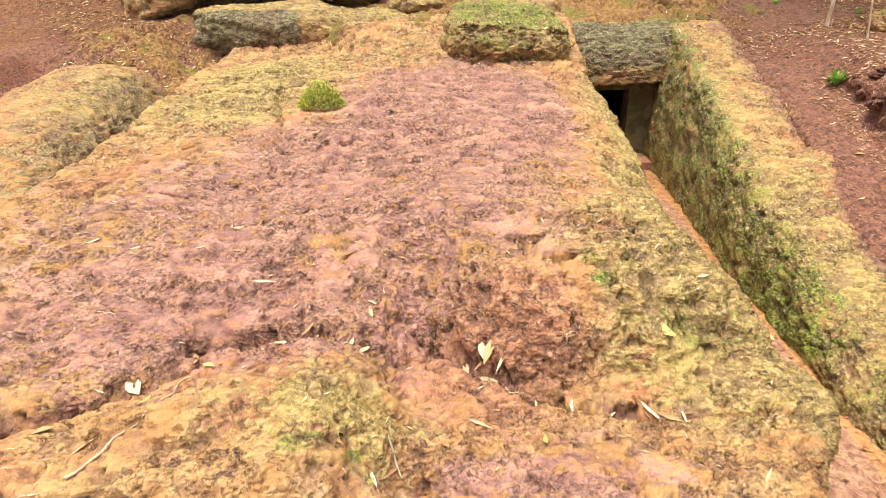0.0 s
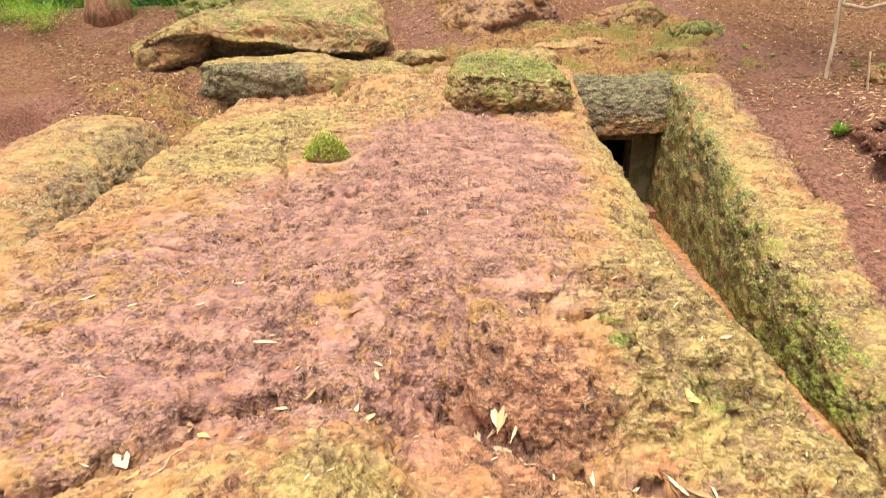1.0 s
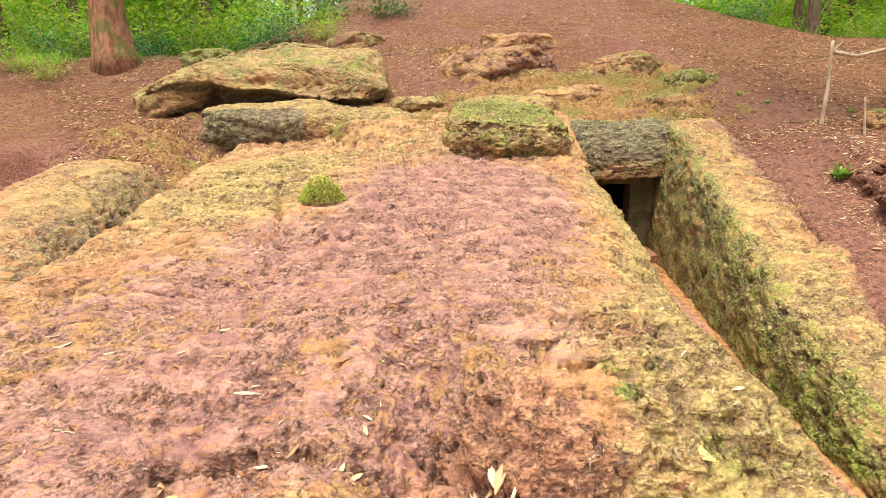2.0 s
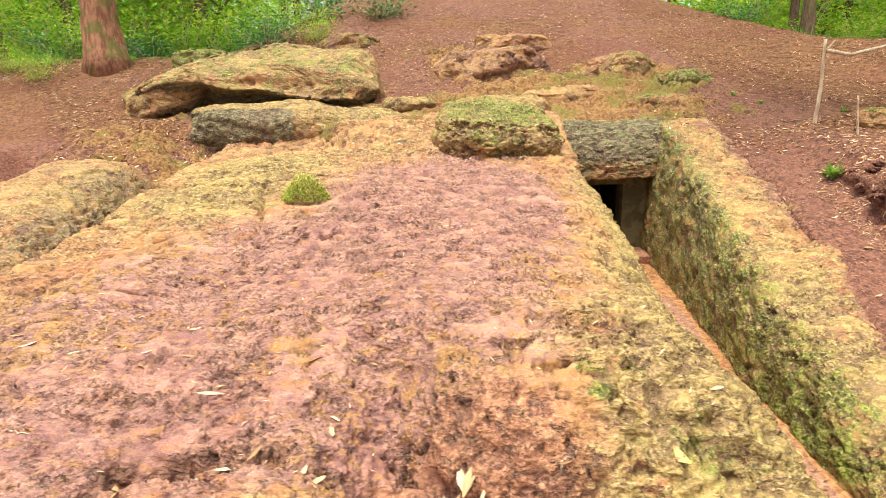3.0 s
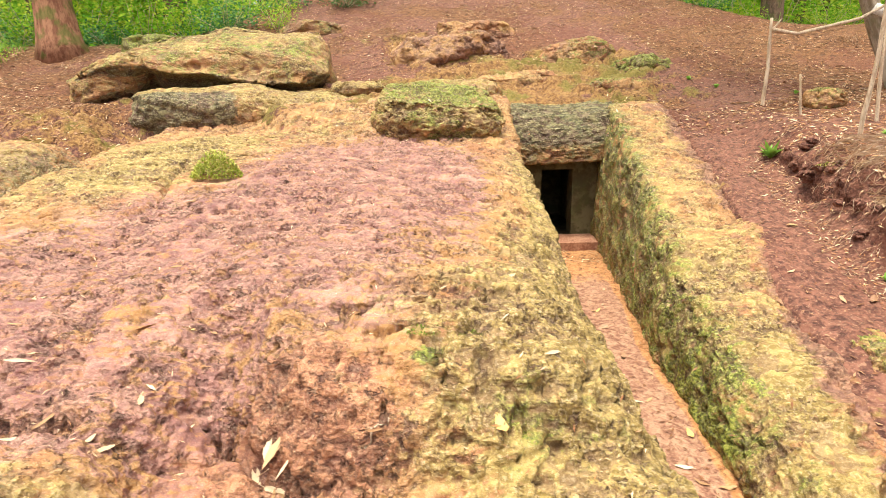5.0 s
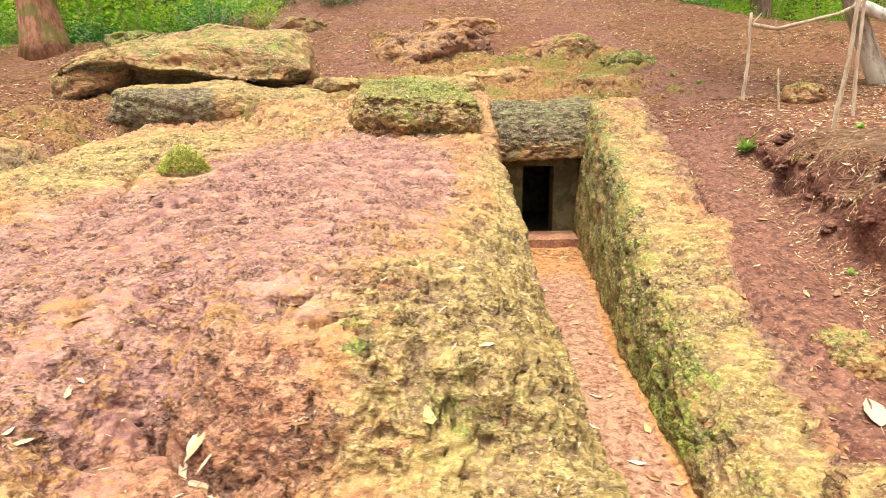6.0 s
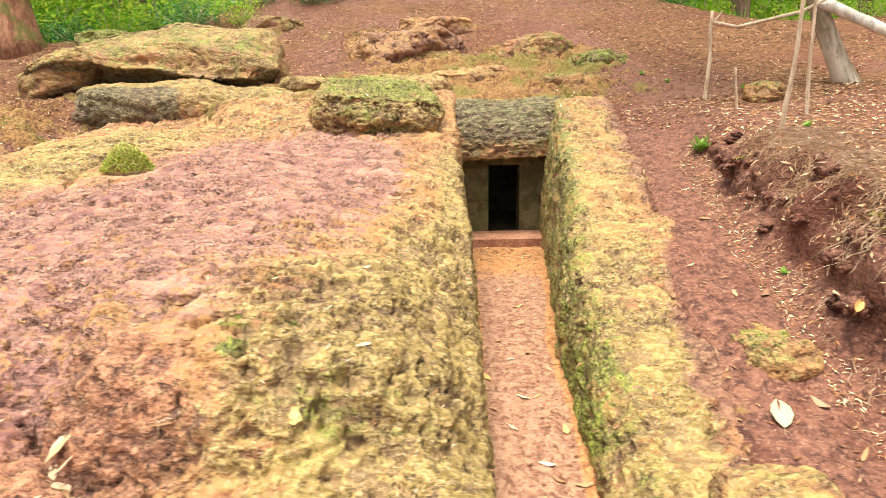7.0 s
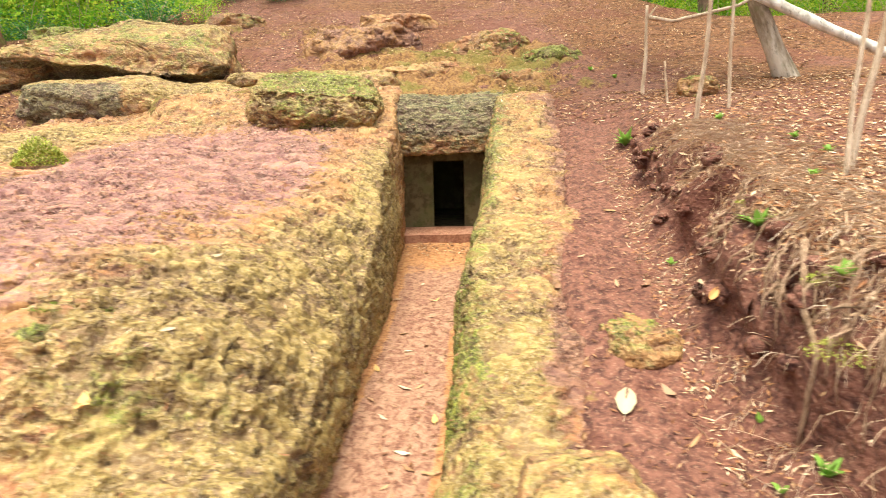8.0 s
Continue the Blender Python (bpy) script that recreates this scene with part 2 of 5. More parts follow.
class Net:
    """Helpers for building node trees."""

    def __init__(self, name, roughness=0.9):
        self.mat, self.nt, self.bsdf = nodes_of(name)
        self.bsdf.inputs["Roughness"].default_value = roughness
        self.bsdf.inputs["Specular IOR Level"].default_value = 0.25
        self.coord = self.nt.nodes.new("ShaderNodeTexCoord").outputs["Object"]

    def put(self, socket, value):
        if isinstance(value, bpy.types.NodeSocket):
            self.nt.links.new(value, socket)
        else:
            socket.default_value = value

    def noise(self, scale, detail=4.0, rough=0.6, stretch=None, distort=0.0):
        n = self.nt.nodes.new("ShaderNodeTexNoise")
        at = self.coord
        if stretch:
            mp = self.nt.nodes.new("ShaderNodeMapping")
            mp.inputs["Scale"].default_value = stretch
            self.put(mp.inputs["Vector"], at)
            at = mp.outputs["Vector"]
        self.put(n.inputs["Vector"], at)
        n.inputs["Scale"].default_value, n.inputs["Detail"].default_value = scale, detail
        n.inputs["Roughness"].default_value, n.inputs["Distortion"].default_value = rough, distort
        return n.outputs["Fac"]

    def cells(self, scale, feature="F1"):
        n = self.nt.nodes.new("ShaderNodeTexVoronoi")
        n.feature = feature
        self.put(n.inputs["Vector"], self.coord)
        n.inputs["Scale"].default_value = scale
        return n.outputs["Distance"]

    def attr(self, name):
        n = self.nt.nodes.new("ShaderNodeAttribute")
        n.attribute_name = name
        return n.outputs["Fac"]

    def map(self, value, a, b, lo=0.0, hi=1.0):
        n = self.nt.nodes.new("ShaderNodeMapRange")
        n.interpolation_type = "SMOOTHSTEP"
        self.put(n.inputs["Value"], value)
        for key, v in (("From Min", a), ("From Max", b), ("To Min", lo), ("To Max", hi)):
            n.inputs[key].default_value = v
        return n.outputs["Result"]

    def math(self, op, a, b=0.0):
        n = self.nt.nodes.new("ShaderNodeMath")
        n.operation = op
        self.put(n.inputs[0], a), self.put(n.inputs[1], b)
        return n.outputs[0]

    def mix(self, a, b, fac, blend="MIX"):
        n = self.nt.nodes.new("ShaderNodeMix")
        n.data_type, n.blend_type = "RGBA", blend
        self.put(n.inputs[0], fac)
        for socket, v in ((n.inputs[6], a), (n.inputs[7], b)):
            self.put(socket, v if isinstance(v, bpy.types.NodeSocket) else (*v, 1.0))
        return n.outputs[2]

    def random(self, island=False):
        if island:
            return self.nt.nodes.new("ShaderNodeNewGeometry").outputs["Random Per Island"]
        return self.nt.nodes.new("ShaderNodeObjectInfo").outputs["Random"]

    def ramp(self, value, stops):
        n = self.nt.nodes.new("ShaderNodeValToRGB")
        self.put(n.inputs["Fac"], value)
        el = n.color_ramp.elements
        for i, (pos, col) in enumerate(stops):
            e = el[i] if i < 2 else el.new(pos)
            e.position, e.color = pos, (*col, 1.0)
        return n.outputs["Color"]

    def done(self, color, height=None, strength=0.5, distance=0.01, roughness=None):
        self.put(self.bsdf.inputs["Base Color"], color if isinstance(color, bpy.types.NodeSocket) else (*color, 1.0))
        if roughness is not None:
            self.put(self.bsdf.inputs["Roughness"], roughness)
        if height is not None:
            b = self.nt.nodes.new("ShaderNodeBump")
            b.inputs["Strength"].default_value, b.inputs["Distance"].default_value = strength, distance
            self.put(b.inputs["Height"], height)
            self.nt.links.new(b.outputs["Normal"], self.bsdf.inputs["Normal"])
        return self.mat


def tufa(name, blotch=1.0):
    n = Net(name, 0.7)
    n.bsdf.inputs["Specular IOR Level"].default_value = 0.36
    big, mid = n.noise(1.3, 4, 0.6), n.noise(6, 4, 0.6, distort=0.5)
    lump, crumb = n.noise(17, 5, 0.62, (0.72, 1.5, 1.5), 0.3), n.noise(56, 3, 0.6, distort=0.3)
    patch = n.map(n.noise(3.2, 4, 0.6, (0.7, 1.3, 1.3)), 0.38, 0.60, 0.12, 1.0)
    grain = n.noise(170, 2, 0.6)
    plate = n.map(n.noise(19, 4, 0.6, (0.85, 1.2, 1.2), 0.3), 0.37, 0.42)
    scale = n.map(n.noise(52, 4, 0.6, (0.9, 1.15, 1.15), 0.3), 0.37, 0.44)
    nodule = n.cells(48, "SMOOTH_F1")
    def zone(name, lo, hi, top=1.0, amount=1.4):
        wobble = n.math("ADD", n.math("MULTIPLY", n.math("SUBTRACT", mid, 0.5), amount), n.math("MULTIPLY", n.math("SUBTRACT", lump, 0.5), amount * 1.2))
        return n.map(n.math("ADD", n.attr(name), wobble), lo, hi, 0, top)
    tan = n.mix((0.36, 0.172, 0.058), (0.45, 0.255, 0.10), n.map(mid, 0.4, 0.6))
    tan = n.mix(tan, (0.36, 0.14, 0.065), n.map(big, 0.5, 0.62, 0, 0.7))
    pink = n.mix((0.26, 0.108, 0.09), (0.41, 0.20, 0.15), n.map(mid, 0.4, 0.6))
    pink = n.mix(pink, (0.17, 0.078, 0.082), n.map(lump, 0.53, 0.6, 0, 0.45))
    pink = n.mix(pink, (0.42, 0.195, 0.10), n.map(lump, 0.42, 0.47, 0.7, 0))
    col = n.mix(tan, pink, zone("soil", 0.35, 0.65))
    rust = n.mix((0.24, 0.085, 0.045), (0.44, 0.19, 0.09), n.map(lump, 0.4, 0.58))
    col = n.mix(col, rust, zone("rust", 0.35, 0.7, 0.9))
    lichen = n.mix((0.23, 0.152, 0.038), (0.40, 0.272, 0.088), n.map(lump, 0.44, 0.56))
    lichen = n.mix(lichen, (0.45, 0.37, 0.20), n.map(crumb, 0.55, 0.62, 0, 0.45))
    col = n.mix(col, lichen, zone("lichen", 0.3, 0.7, 0.95))
    green = n.mix((0.085, 0.10, 0.012), (0.26, 0.27, 0.035), n.map(crumb, 0.4, 0.6))
    col = n.mix(col, green, zone("moss", 0.4, 0.75))
    # dark olive crust stain; also paints the shade under the long boulder
    grime_shade = n.mix((0.04, 0.038, 0.014), (0.20, 0.17, 0.075), n.map(lump, 0.42, 0.6))
    grime_shade = n.mix(grime_shade, (0.42, 0.39, 0.30), n.map(crumb, 0.57, 0.66, 0, 0.35))
    col = n.mix(col, grime_shade, zone("grime_shade", 0.3, 0.75, 0.9, 1.2))
    dirt = n.mix((0.15, 0.06, 0.042), (0.32, 0.15, 0.09), n.map(lump, 0.4, 0.6))
    col = n.mix(col, dirt, zone("dirt", 0.3, 0.75, 0.95, 1.6))
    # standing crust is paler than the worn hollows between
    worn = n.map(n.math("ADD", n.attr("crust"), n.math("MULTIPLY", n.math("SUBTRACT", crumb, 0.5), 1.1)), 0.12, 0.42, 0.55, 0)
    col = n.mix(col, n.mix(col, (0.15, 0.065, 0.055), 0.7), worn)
    # recesses between the bump plates get shade mixed into their colour
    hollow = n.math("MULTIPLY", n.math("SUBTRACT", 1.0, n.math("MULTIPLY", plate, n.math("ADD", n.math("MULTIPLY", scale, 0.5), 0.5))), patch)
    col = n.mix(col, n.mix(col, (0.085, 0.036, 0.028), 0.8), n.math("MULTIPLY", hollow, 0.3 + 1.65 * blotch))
    # pale crust with painted highlights; shade of pits, pores and crevices painted dark
    def over(c, tint, value, lo, hi, top, flip=False):
        return n.mix(c, tint, n.math("MULTIPLY", n.map(value, lo, hi, top if flip else 0, 0 if flip else top), patch))
    col = over(col, n.mix(col, (0.64, 0.38, 0.24), 0.5), lump, 0.54, 0.60, 0.65 * blotch)
    col = over(col, n.mix(col, (0.68, 0.45, 0.29), 0.5), crumb, 0.54, 0.63, 0.45)
    col = n.mix(col, (0.085, 0.038, 0.026), n.map(n.attr("pit_shade"), 0.3, 1.0, 0, 0.3 + 0.45 * blotch))
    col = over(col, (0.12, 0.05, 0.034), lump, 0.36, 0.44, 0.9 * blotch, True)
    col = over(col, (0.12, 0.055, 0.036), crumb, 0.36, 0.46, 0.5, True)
    col = n.mix(col, (0.70, 0.56, 0.40), n.map(grain, 0.58, 0.68, 0, 0.2))
    col = n.mix(col, (0.10, 0.045, 0.03), n.map(grain, 0.32, 0.42, 0.25, 0))
    height = n.math("ADD", n.math("MULTIPLY", lump, 0.5), n.math("MULTIPLY", crumb, 0.25))
    height = n.math("ADD", height, n.math("ADD", n.math("MULTIPLY", plate, 0.4), n.math("MULTIPLY", scale, 0.16)))
    height = n.math("SUBTRACT", height, n.math("MULTIPLY", nodule, 0.4))
    return n.done(col, n.math("ADD", n.math("MULTIPLY", height, patch), n.math("MULTIPLY", grain, 0.1)), 1.0, 0.04)


def earth():
    n = Net("earth")
    mid, fine, grit, crumb = n.noise(4.5, 4, 0.6), n.noise(20, 4, 0.6, distort=0.8), n.noise(60, 3, 0.6, distort=0.5), n.cells(34)
    def zone(name, lo, hi, top=1.0, amount=1.4):
        wobble = n.math("ADD", n.math("MULTIPLY", n.math("SUBTRACT", mid, 0.5), amount), n.math("MULTIPLY", n.math("SUBTRACT", fine, 0.5), amount * 0.7))
        return n.map(n.math("ADD", n.attr(name), wobble), lo, hi, 0, top)
    brown = n.mix((0.085, 0.033, 0.024), (0.235, 0.10, 0.066), n.map(fine, 0.32, 0.68))
    litter = n.mix((0.075, 0.029, 0.012), (0.22, 0.098, 0.038), n.map(fine, 0.38, 0.64))
    col = n.mix(brown, litter, zone("litter", 0.3, 0.75, 0.85))
    rock = n.mix((0.14, 0.062, 0.022), (0.29, 0.155, 0.055), n.map(fine, 0.38, 0.64))
    rock = n.mix(rock, (0.15, 0.13, 0.025), n.map(n.noise(1.6, 4, 0.6), 0.46, 0.6, 0, 0.75))
    col = n.mix(col, (0.125, 0.04, 0.025), n.map(n.noise(0.9, 4, 0.65), 0.48, 0.6, 0, 0.6))
    col = n.mix(col, rock, zone("rock", 0.35, 0.7))
    floor_col = n.mix((0.225, 0.098, 0.06), (0.39, 0.215, 0.135), n.map(fine, 0.36, 0.64))
    floor_col = n.mix(floor_col, (0.23, 0.095, 0.065), n.map(mid, 0.54, 0.68, 0, 0.6))
    floor_col = n.mix(floor_col, n.mix((0.34, 0.14, 0.05), (0.46, 0.22, 0.085), n.map(fine, 0.4, 0.6)), zone("rim", 0.4, 0.7, 0.9, 0.8))
    col = n.mix(col, floor_col, n.attr("trodden"))
    green = n.mix((0.03, 0.06, 0.008), (0.13, 0.18, 0.025), n.map(fine, 0.35, 0.65))
    col = n.mix(col, green, zone("green", 0.4, 0.8))
    col = n.mix(col, (0.035, 0.016, 0.013), n.map(fine, 0.34, 0.43, 0.3, 0.0))
    col = n.mix(col, (0.035, 0.016, 0.013), n.map(grit, 0.34, 0.43, 0.35, 0.0))
    col = n.mix(col, (0.50, 0.30, 0.19), n.map(grit, 0.57, 0.66, 0, 0.35))
    height = n.math("ADD", n.math("MULTIPLY", fine, 1.2), n.math("ADD", n.math("MULTIPLY", crumb, -0.5), n.math("MULTIPLY", grit, 0.4)))
    return n.done(col, height, 1.0, 0.016)


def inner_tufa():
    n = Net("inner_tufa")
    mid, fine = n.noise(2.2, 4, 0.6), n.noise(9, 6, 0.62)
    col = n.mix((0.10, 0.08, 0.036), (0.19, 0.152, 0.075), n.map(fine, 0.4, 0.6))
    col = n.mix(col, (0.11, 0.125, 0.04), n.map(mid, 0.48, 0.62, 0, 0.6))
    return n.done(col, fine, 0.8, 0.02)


def packed_earth():
    n = Net("packed_earth")
    a, b = n.noise(5, 4, 0.6), n.noise(40, 4, 0.65)
    return n.done(n.mix((0.26, 0.11, 0.065), (0.42, 0.21, 0.13), n.map(n.math("MULTIPLY", n.math("ADD", a, b), 0.5), 0.42, 0.58)), b, 0.6, 0.02)


TUFA, BLOCK_TUFA, INNER_TUFA, EARTH, STEP_EARTH = tufa("tufa", 0.35), tufa("block_tufa", 0.22), inner_tufa(), earth(), packed_earth()

# ---- ground: one sheet from the passage floors to the far woods ----
def spread(lo, hi, fine_lo, fine_hi, step):
    inner = np.arange(fine_lo, fine_hi + 1e-6, step)
    def tail(length):
        out, d, s = [], 0.0, step
        while d < length:
            s *= 1.12
            d += s
            out.append(d)
        return np.array(out)
    return np.concatenate([fine_lo - tail(fine_lo - lo)[::-1], inner, fine_hi + tail(hi - fine_hi)])


gx, gy = spread(-90, 90, -5.6, 6.4, 0.035), spread(-40, 120, 1.2, 12.5, 0.035)
GX, GY = np.meshgrid(gx, gy)
GZ = ground_z(GX, GY)
in_passage = ss(1.45, 1.6, GX) * (1 - ss(0.2, 0.35, GX - east_foot(GY))) * (1 - ss(6.9, 7.1, GY)) * ss(0.5, 1.6, GY)
on_path = ss(2.5, 2.8, GX) * (1 - ss(3.5, 4.1, GX)) * (1 - ss(5.8, 6.8, GY))
litter = ss(6.0, 7.5, GY) * (0.5 + 0.9 * fbm(GX, GY, 0 * GX, 1.4, 3, 50)) + ss(4.0, 4.6, GX) * 0.5 + ss(3.0, 4.0, -GX) * 0.35
litter = litter - 0.9 * groove(GX, GY, (4.6, 7.4), (3.4, 10.6), 0.5) - 0.5 * bump(GX, GY, -4.6, 7.4, 1.6, 0.5, 0.4) - on_path
rocky = 1.1 * bump(GX, GY, 1.9, 8.1, 2.2, 0.9) + 0.8 * bump(GX, GY, 2.6, 8.9, 1.6, 0.5) + 0.7 * bump(GX, GY, -0.8, 7.6, 1.6, 0.6)
rim = 0.9 * in_passage * np.maximum(1 - ss(0.02, 0.13, GX - west_foot(GY)), ss(-0.13, -0.02, GX - east_foot(GY))) + 0.75 * in_passage * ss(4.6, 6.2, GY)
rocky = rocky + 0.9 * bump(GX, GY, -2.2, 8.0, 1.5, 0.5) + 0.5 * bump(GX, GY, 2.4, 7.6, 1.8, 0.3) + 1.0 * bump(GX, GY, -3.2, 6.6, 1.0, 0.7) + 0.9 * bump(GX, GY, 0.5, 10.1, 0.9, 0.9) + 0.7 * bump(GX, GY, -1.5, 10.6, 0.8, 0.4) + 0.8 * bump(GX, GY, 3.0, 9.4, 1.0, 0.5) + 0.6 * bump(GX, GY, -4.4, 7.3, 0.9, 0.4) + 0.5 * bump(GX, GY, 3.05, 5.2, 0.3, 1.2)
lump = 0.03 * fbm(GX, GY, 0 * GX, 0.5, 4, 40) + 0.012 * fbm(GX, GY, 0 * GX, 0.09, 2, 44)
GZ = GZ + lump * (1 - 0.6 * in_passage)
knobs = fbm(GX, GY * 1.4, 0 * GX, 0.45, 4, 52)
GZ = GZ + ss(0.25, 0.6, rocky) * (1 - bump(GX, GY, 2.3, 7.25, 0.9, 0.2)) * (0.1 * ss(-0.1, 0.25, knobs) + 0.02 * pn(GX * 12, GY * 12, 0, 53))
rocky = rocky - 0.5 * ss(0.1, -0.25, knobs) + 0.5 * (1 - ss(0.0, 0.4, GX - east_foot(GY) - 0.5)) * ss(2.3, 2.5, GX) * (1 - ss(6.4, 6.9, GY)) * (1 - in_passage)
slope = np.hypot(*np.gradient(GZ, gy, gx))
rugged_bank = ss(0.6, 1.4, slope) * ss(2.9, 3.1, GX) * (1 - ss(4.4, 4.8, GX))
GZ = GZ + rugged_bank * (0.09 * fbm(GX, GY, GZ, 0.3, 4, 47) - 0.12 * ss(0.2, 0.5, pn(GX * 5, GY * 5, GZ * 3, 49)))
# the bank's lip hangs over its hollowed face
rise = np.clip((GX - bank_foot(GY)) / 0.3, -1, 3)
overhang = ss(0.35, 0.8, rise) * (1 - ss(1.2, 2.6, rise)) * (1 - ss(5.0, 6.2, GY)) * ss(1.2, 1.6, GY)
GX = GX - overhang * (0.05 + 0.13 * fbm(GX, GY, 0 * GX, 0.35, 3, 48)) + 0.05 * ss(0.1, 0.3, rise) * (1 - ss(0.3, 0.6, rise)) * (1 - ss(5.0, 6.2, GY))
greenness = ss(9.5, 11.5, GY) * ss(2.2, 4.0, -GX) * 0.8 + ss(13, 20, np.hypot(GX, GY)) * 0.5
gp = np.stack([GX, GY, GZ], -1).reshape(-1, 3)
gf = grid_faces(len(gy), len(gx))
mid_face = gp[gf].mean(1)
hole = (mid_face[:, 0] > 1.36) & (mid_face[:, 0] < 3.1) & (mid_face[:, 1] > 7.0) & (mid_face[:, 1] < 7.2)
ground = link("ground", gp, gf[~hole], EARTH, litter=litter, rock=rocky, trodden=in_passage, rim=rim, green=greenness)
tagged(ground, "reddish brown woodland earth with dry leaf litter", "ground", kind="structure")


def rock_attrs(p, d, soil, lichen, moss, grime_shade=0.0, dirt=0.0, rust=0.0):
    x, y, z = p[..., 0], p[..., 1], p[..., 2]
    # mask that paints shade into pits and creases
    pit_shade = ss(0.2, 0.75, pits_at(x, y, z)) + 0.55 * (1 - ss(0.02, 0.22, creases_at(x, y, z)))
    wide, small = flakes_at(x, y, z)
    return dict(crust=0.6 * wide + 0.4 * small, soil=soil, lichen=lichen, moss=moss, grime_shade=grime_shade + 0 * x, dirt=dirt + 0 * x, rust=rust + 0 * x, pit_shade=pit_shade)


# ---- the broad tufa slab, with the passage wall cut down its side ----
sy = steps(0.8, 8.6, 0.009, 0.03)
sx = np.concatenate([np.linspace(-2.62, -1.4, 95), np.linspace(-1.391, 1.6, 335)])
X, Y = np.meshgrid(sx, sy)
wx = 1.59 + 0.5 * (west_foot(sy) - 1.6) + 0.05 * pn(sy * 1.1, 0, 0, 64) + 0.02 * pn(sy * 4, 0, 0, 65) - 0.75 * softplus(1.8 - sy, 0.05)
X[:, -130:] += ((wx - 1.6)[:, None]) * np.linspace(0, 1, 130)[None, :]
Z = slab_z(X, Y)
ragged = 0.1 * fbm(X, Y, 0 * X, 0.5, 3, 61)
Z = Z - ss(7.5, 8.4, Y + 2.0 * ragged - 0.3 * (X < -1)) * 0.25
wall = np.linspace(0, 1, 46)[1:]
RX = lerp((wx + 0.03)[:, None], west_foot(sy)[:, None] + np.minimum(wx - 1.55, 0)[:, None], wall[None, :]) + (0.03 * np.sin(wall * 3.1))[None, :]
RZ = lerp(Z[:, -1:], (floor_z(sy) - 0.12)[:, None], wall[None, :])
left = np.linspace(1, 0, 22)[:-1]
LX = -2.63 - 0.12 * (left[None, :] ** 0.6) + 0.05 * pn(sy * 1.3, 5, 0, 66)[:, None]
LZ = lerp(Z[:, :1], 0.3 + 0 * Z[:, :1], left[None, :])
PX, PZ = np.concatenate([LX, X, RX], 1), np.concatenate([LZ, Z, RZ], 1)
P = np.stack([PX, np.broadcast_to(sy[:, None], PX.shape), PZ], -1)
x, y, z = P[..., 0], P[..., 1], P[..., 2]
soil = 0.14 + 0.35 * bump(x, y, -1.6, 3.2, 0.8, 0.8) + 0.3 * fbm(x, y, 0 * x, 0.8, 3, 95) - 0.3 * ss(1.0, 1.4, x) - 0.25 * bump(x, y, -1.9, 5.2, 0.9, 1.0) - 0.25 * bump(x, y, -0.5, 1.6, 0.4, 0.2) + 0.75 * bump(x, y, -0.2, 4.2, 1.35, 2.0) + 0.7 * bump(x, y, 0.5, 5.3, 0.8, 1.0) + 0.4 * bump(x, y, 0.15, 2.05, 0.4, 0.28) + 0.45 * bump(x, y, -1.3, 2.2, 0.9, 0.5) + 0.5 * bump(x, y, 0.3, 1.4, 0.5, 0.12)
lichen = 1.2 * bump(x, y, 1.3, 2.3, 0.62, 0.75) + 0.75 * bump(x, y, 1.35, 3.6, 0.32, 1.0) + 0.9 * ss(1.35, 1.6, x) * (1 - ss(5.5, 7, y)) + 0.95 * bump(x, y, -1.9, 5.0, 0.9, 0.9) + 1.0 * bump(x, y, -1.7, 6.1, 0.8, 0.45) + 0.5 * bump(x, y, -0.5, 6.7, 0.9, 0.4) + 0.85 * bump(x, y, -0.45, 1.6, 0.4, 0.24)
moss = 0.45 * bump(x, y, 1.15, 2.05, 0.45, 0.16) + 0.8 * bump(x, y, 0.72, 2.22, 0.07, 0.04) + 0.62 * bump(x, y, -0.4, 1.42, 0.24, 0.08) + 0.35 * bump(x, y, -1.75, 4.75, 0.3, 0.25) + 0.25 * ss(0.3, 1, (1.0 - z) / 1.2) * ss(1.58, 1.64, x)
rough = 0.9 + 0.25 * bump(x, y, 1.0, 2.15, 0.7, 0.6) - 0.35 * bump(x, y, 0.3, 5.0, 1.5, 1.0)
D = pitted(x, y, z, rough)
# lips of the crust lean downhill, and soil lies in the gutters
lean = np.clip(D + 0.02, -0.06, 0.06)[..., None] * np.array([0.0, -0.35, 0.0]) * ss(1.6, 1.5, x)[..., None]
gutter = groove(x, y, (-1.1, 1.99), (-0.52, 2.07), 0.06) + groove(x, y, (-1.75, 1.48), (-1.08, 1.89), 0.07) + gutter_at(x, y, 0.04) + bump(x, y, -0.05, 2.27, 0.13, 0.09)
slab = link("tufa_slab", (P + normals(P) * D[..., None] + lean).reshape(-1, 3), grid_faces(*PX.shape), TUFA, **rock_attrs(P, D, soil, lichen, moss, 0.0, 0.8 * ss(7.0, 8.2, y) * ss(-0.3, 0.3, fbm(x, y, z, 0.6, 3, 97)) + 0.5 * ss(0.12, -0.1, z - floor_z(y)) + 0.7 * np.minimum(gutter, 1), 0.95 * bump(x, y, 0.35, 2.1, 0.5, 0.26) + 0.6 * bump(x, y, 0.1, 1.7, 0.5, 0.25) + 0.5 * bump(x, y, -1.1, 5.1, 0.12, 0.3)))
tagged(slab, "broad pitted orange tufa slab with pinkish weathered top", "rock", kind="structure")


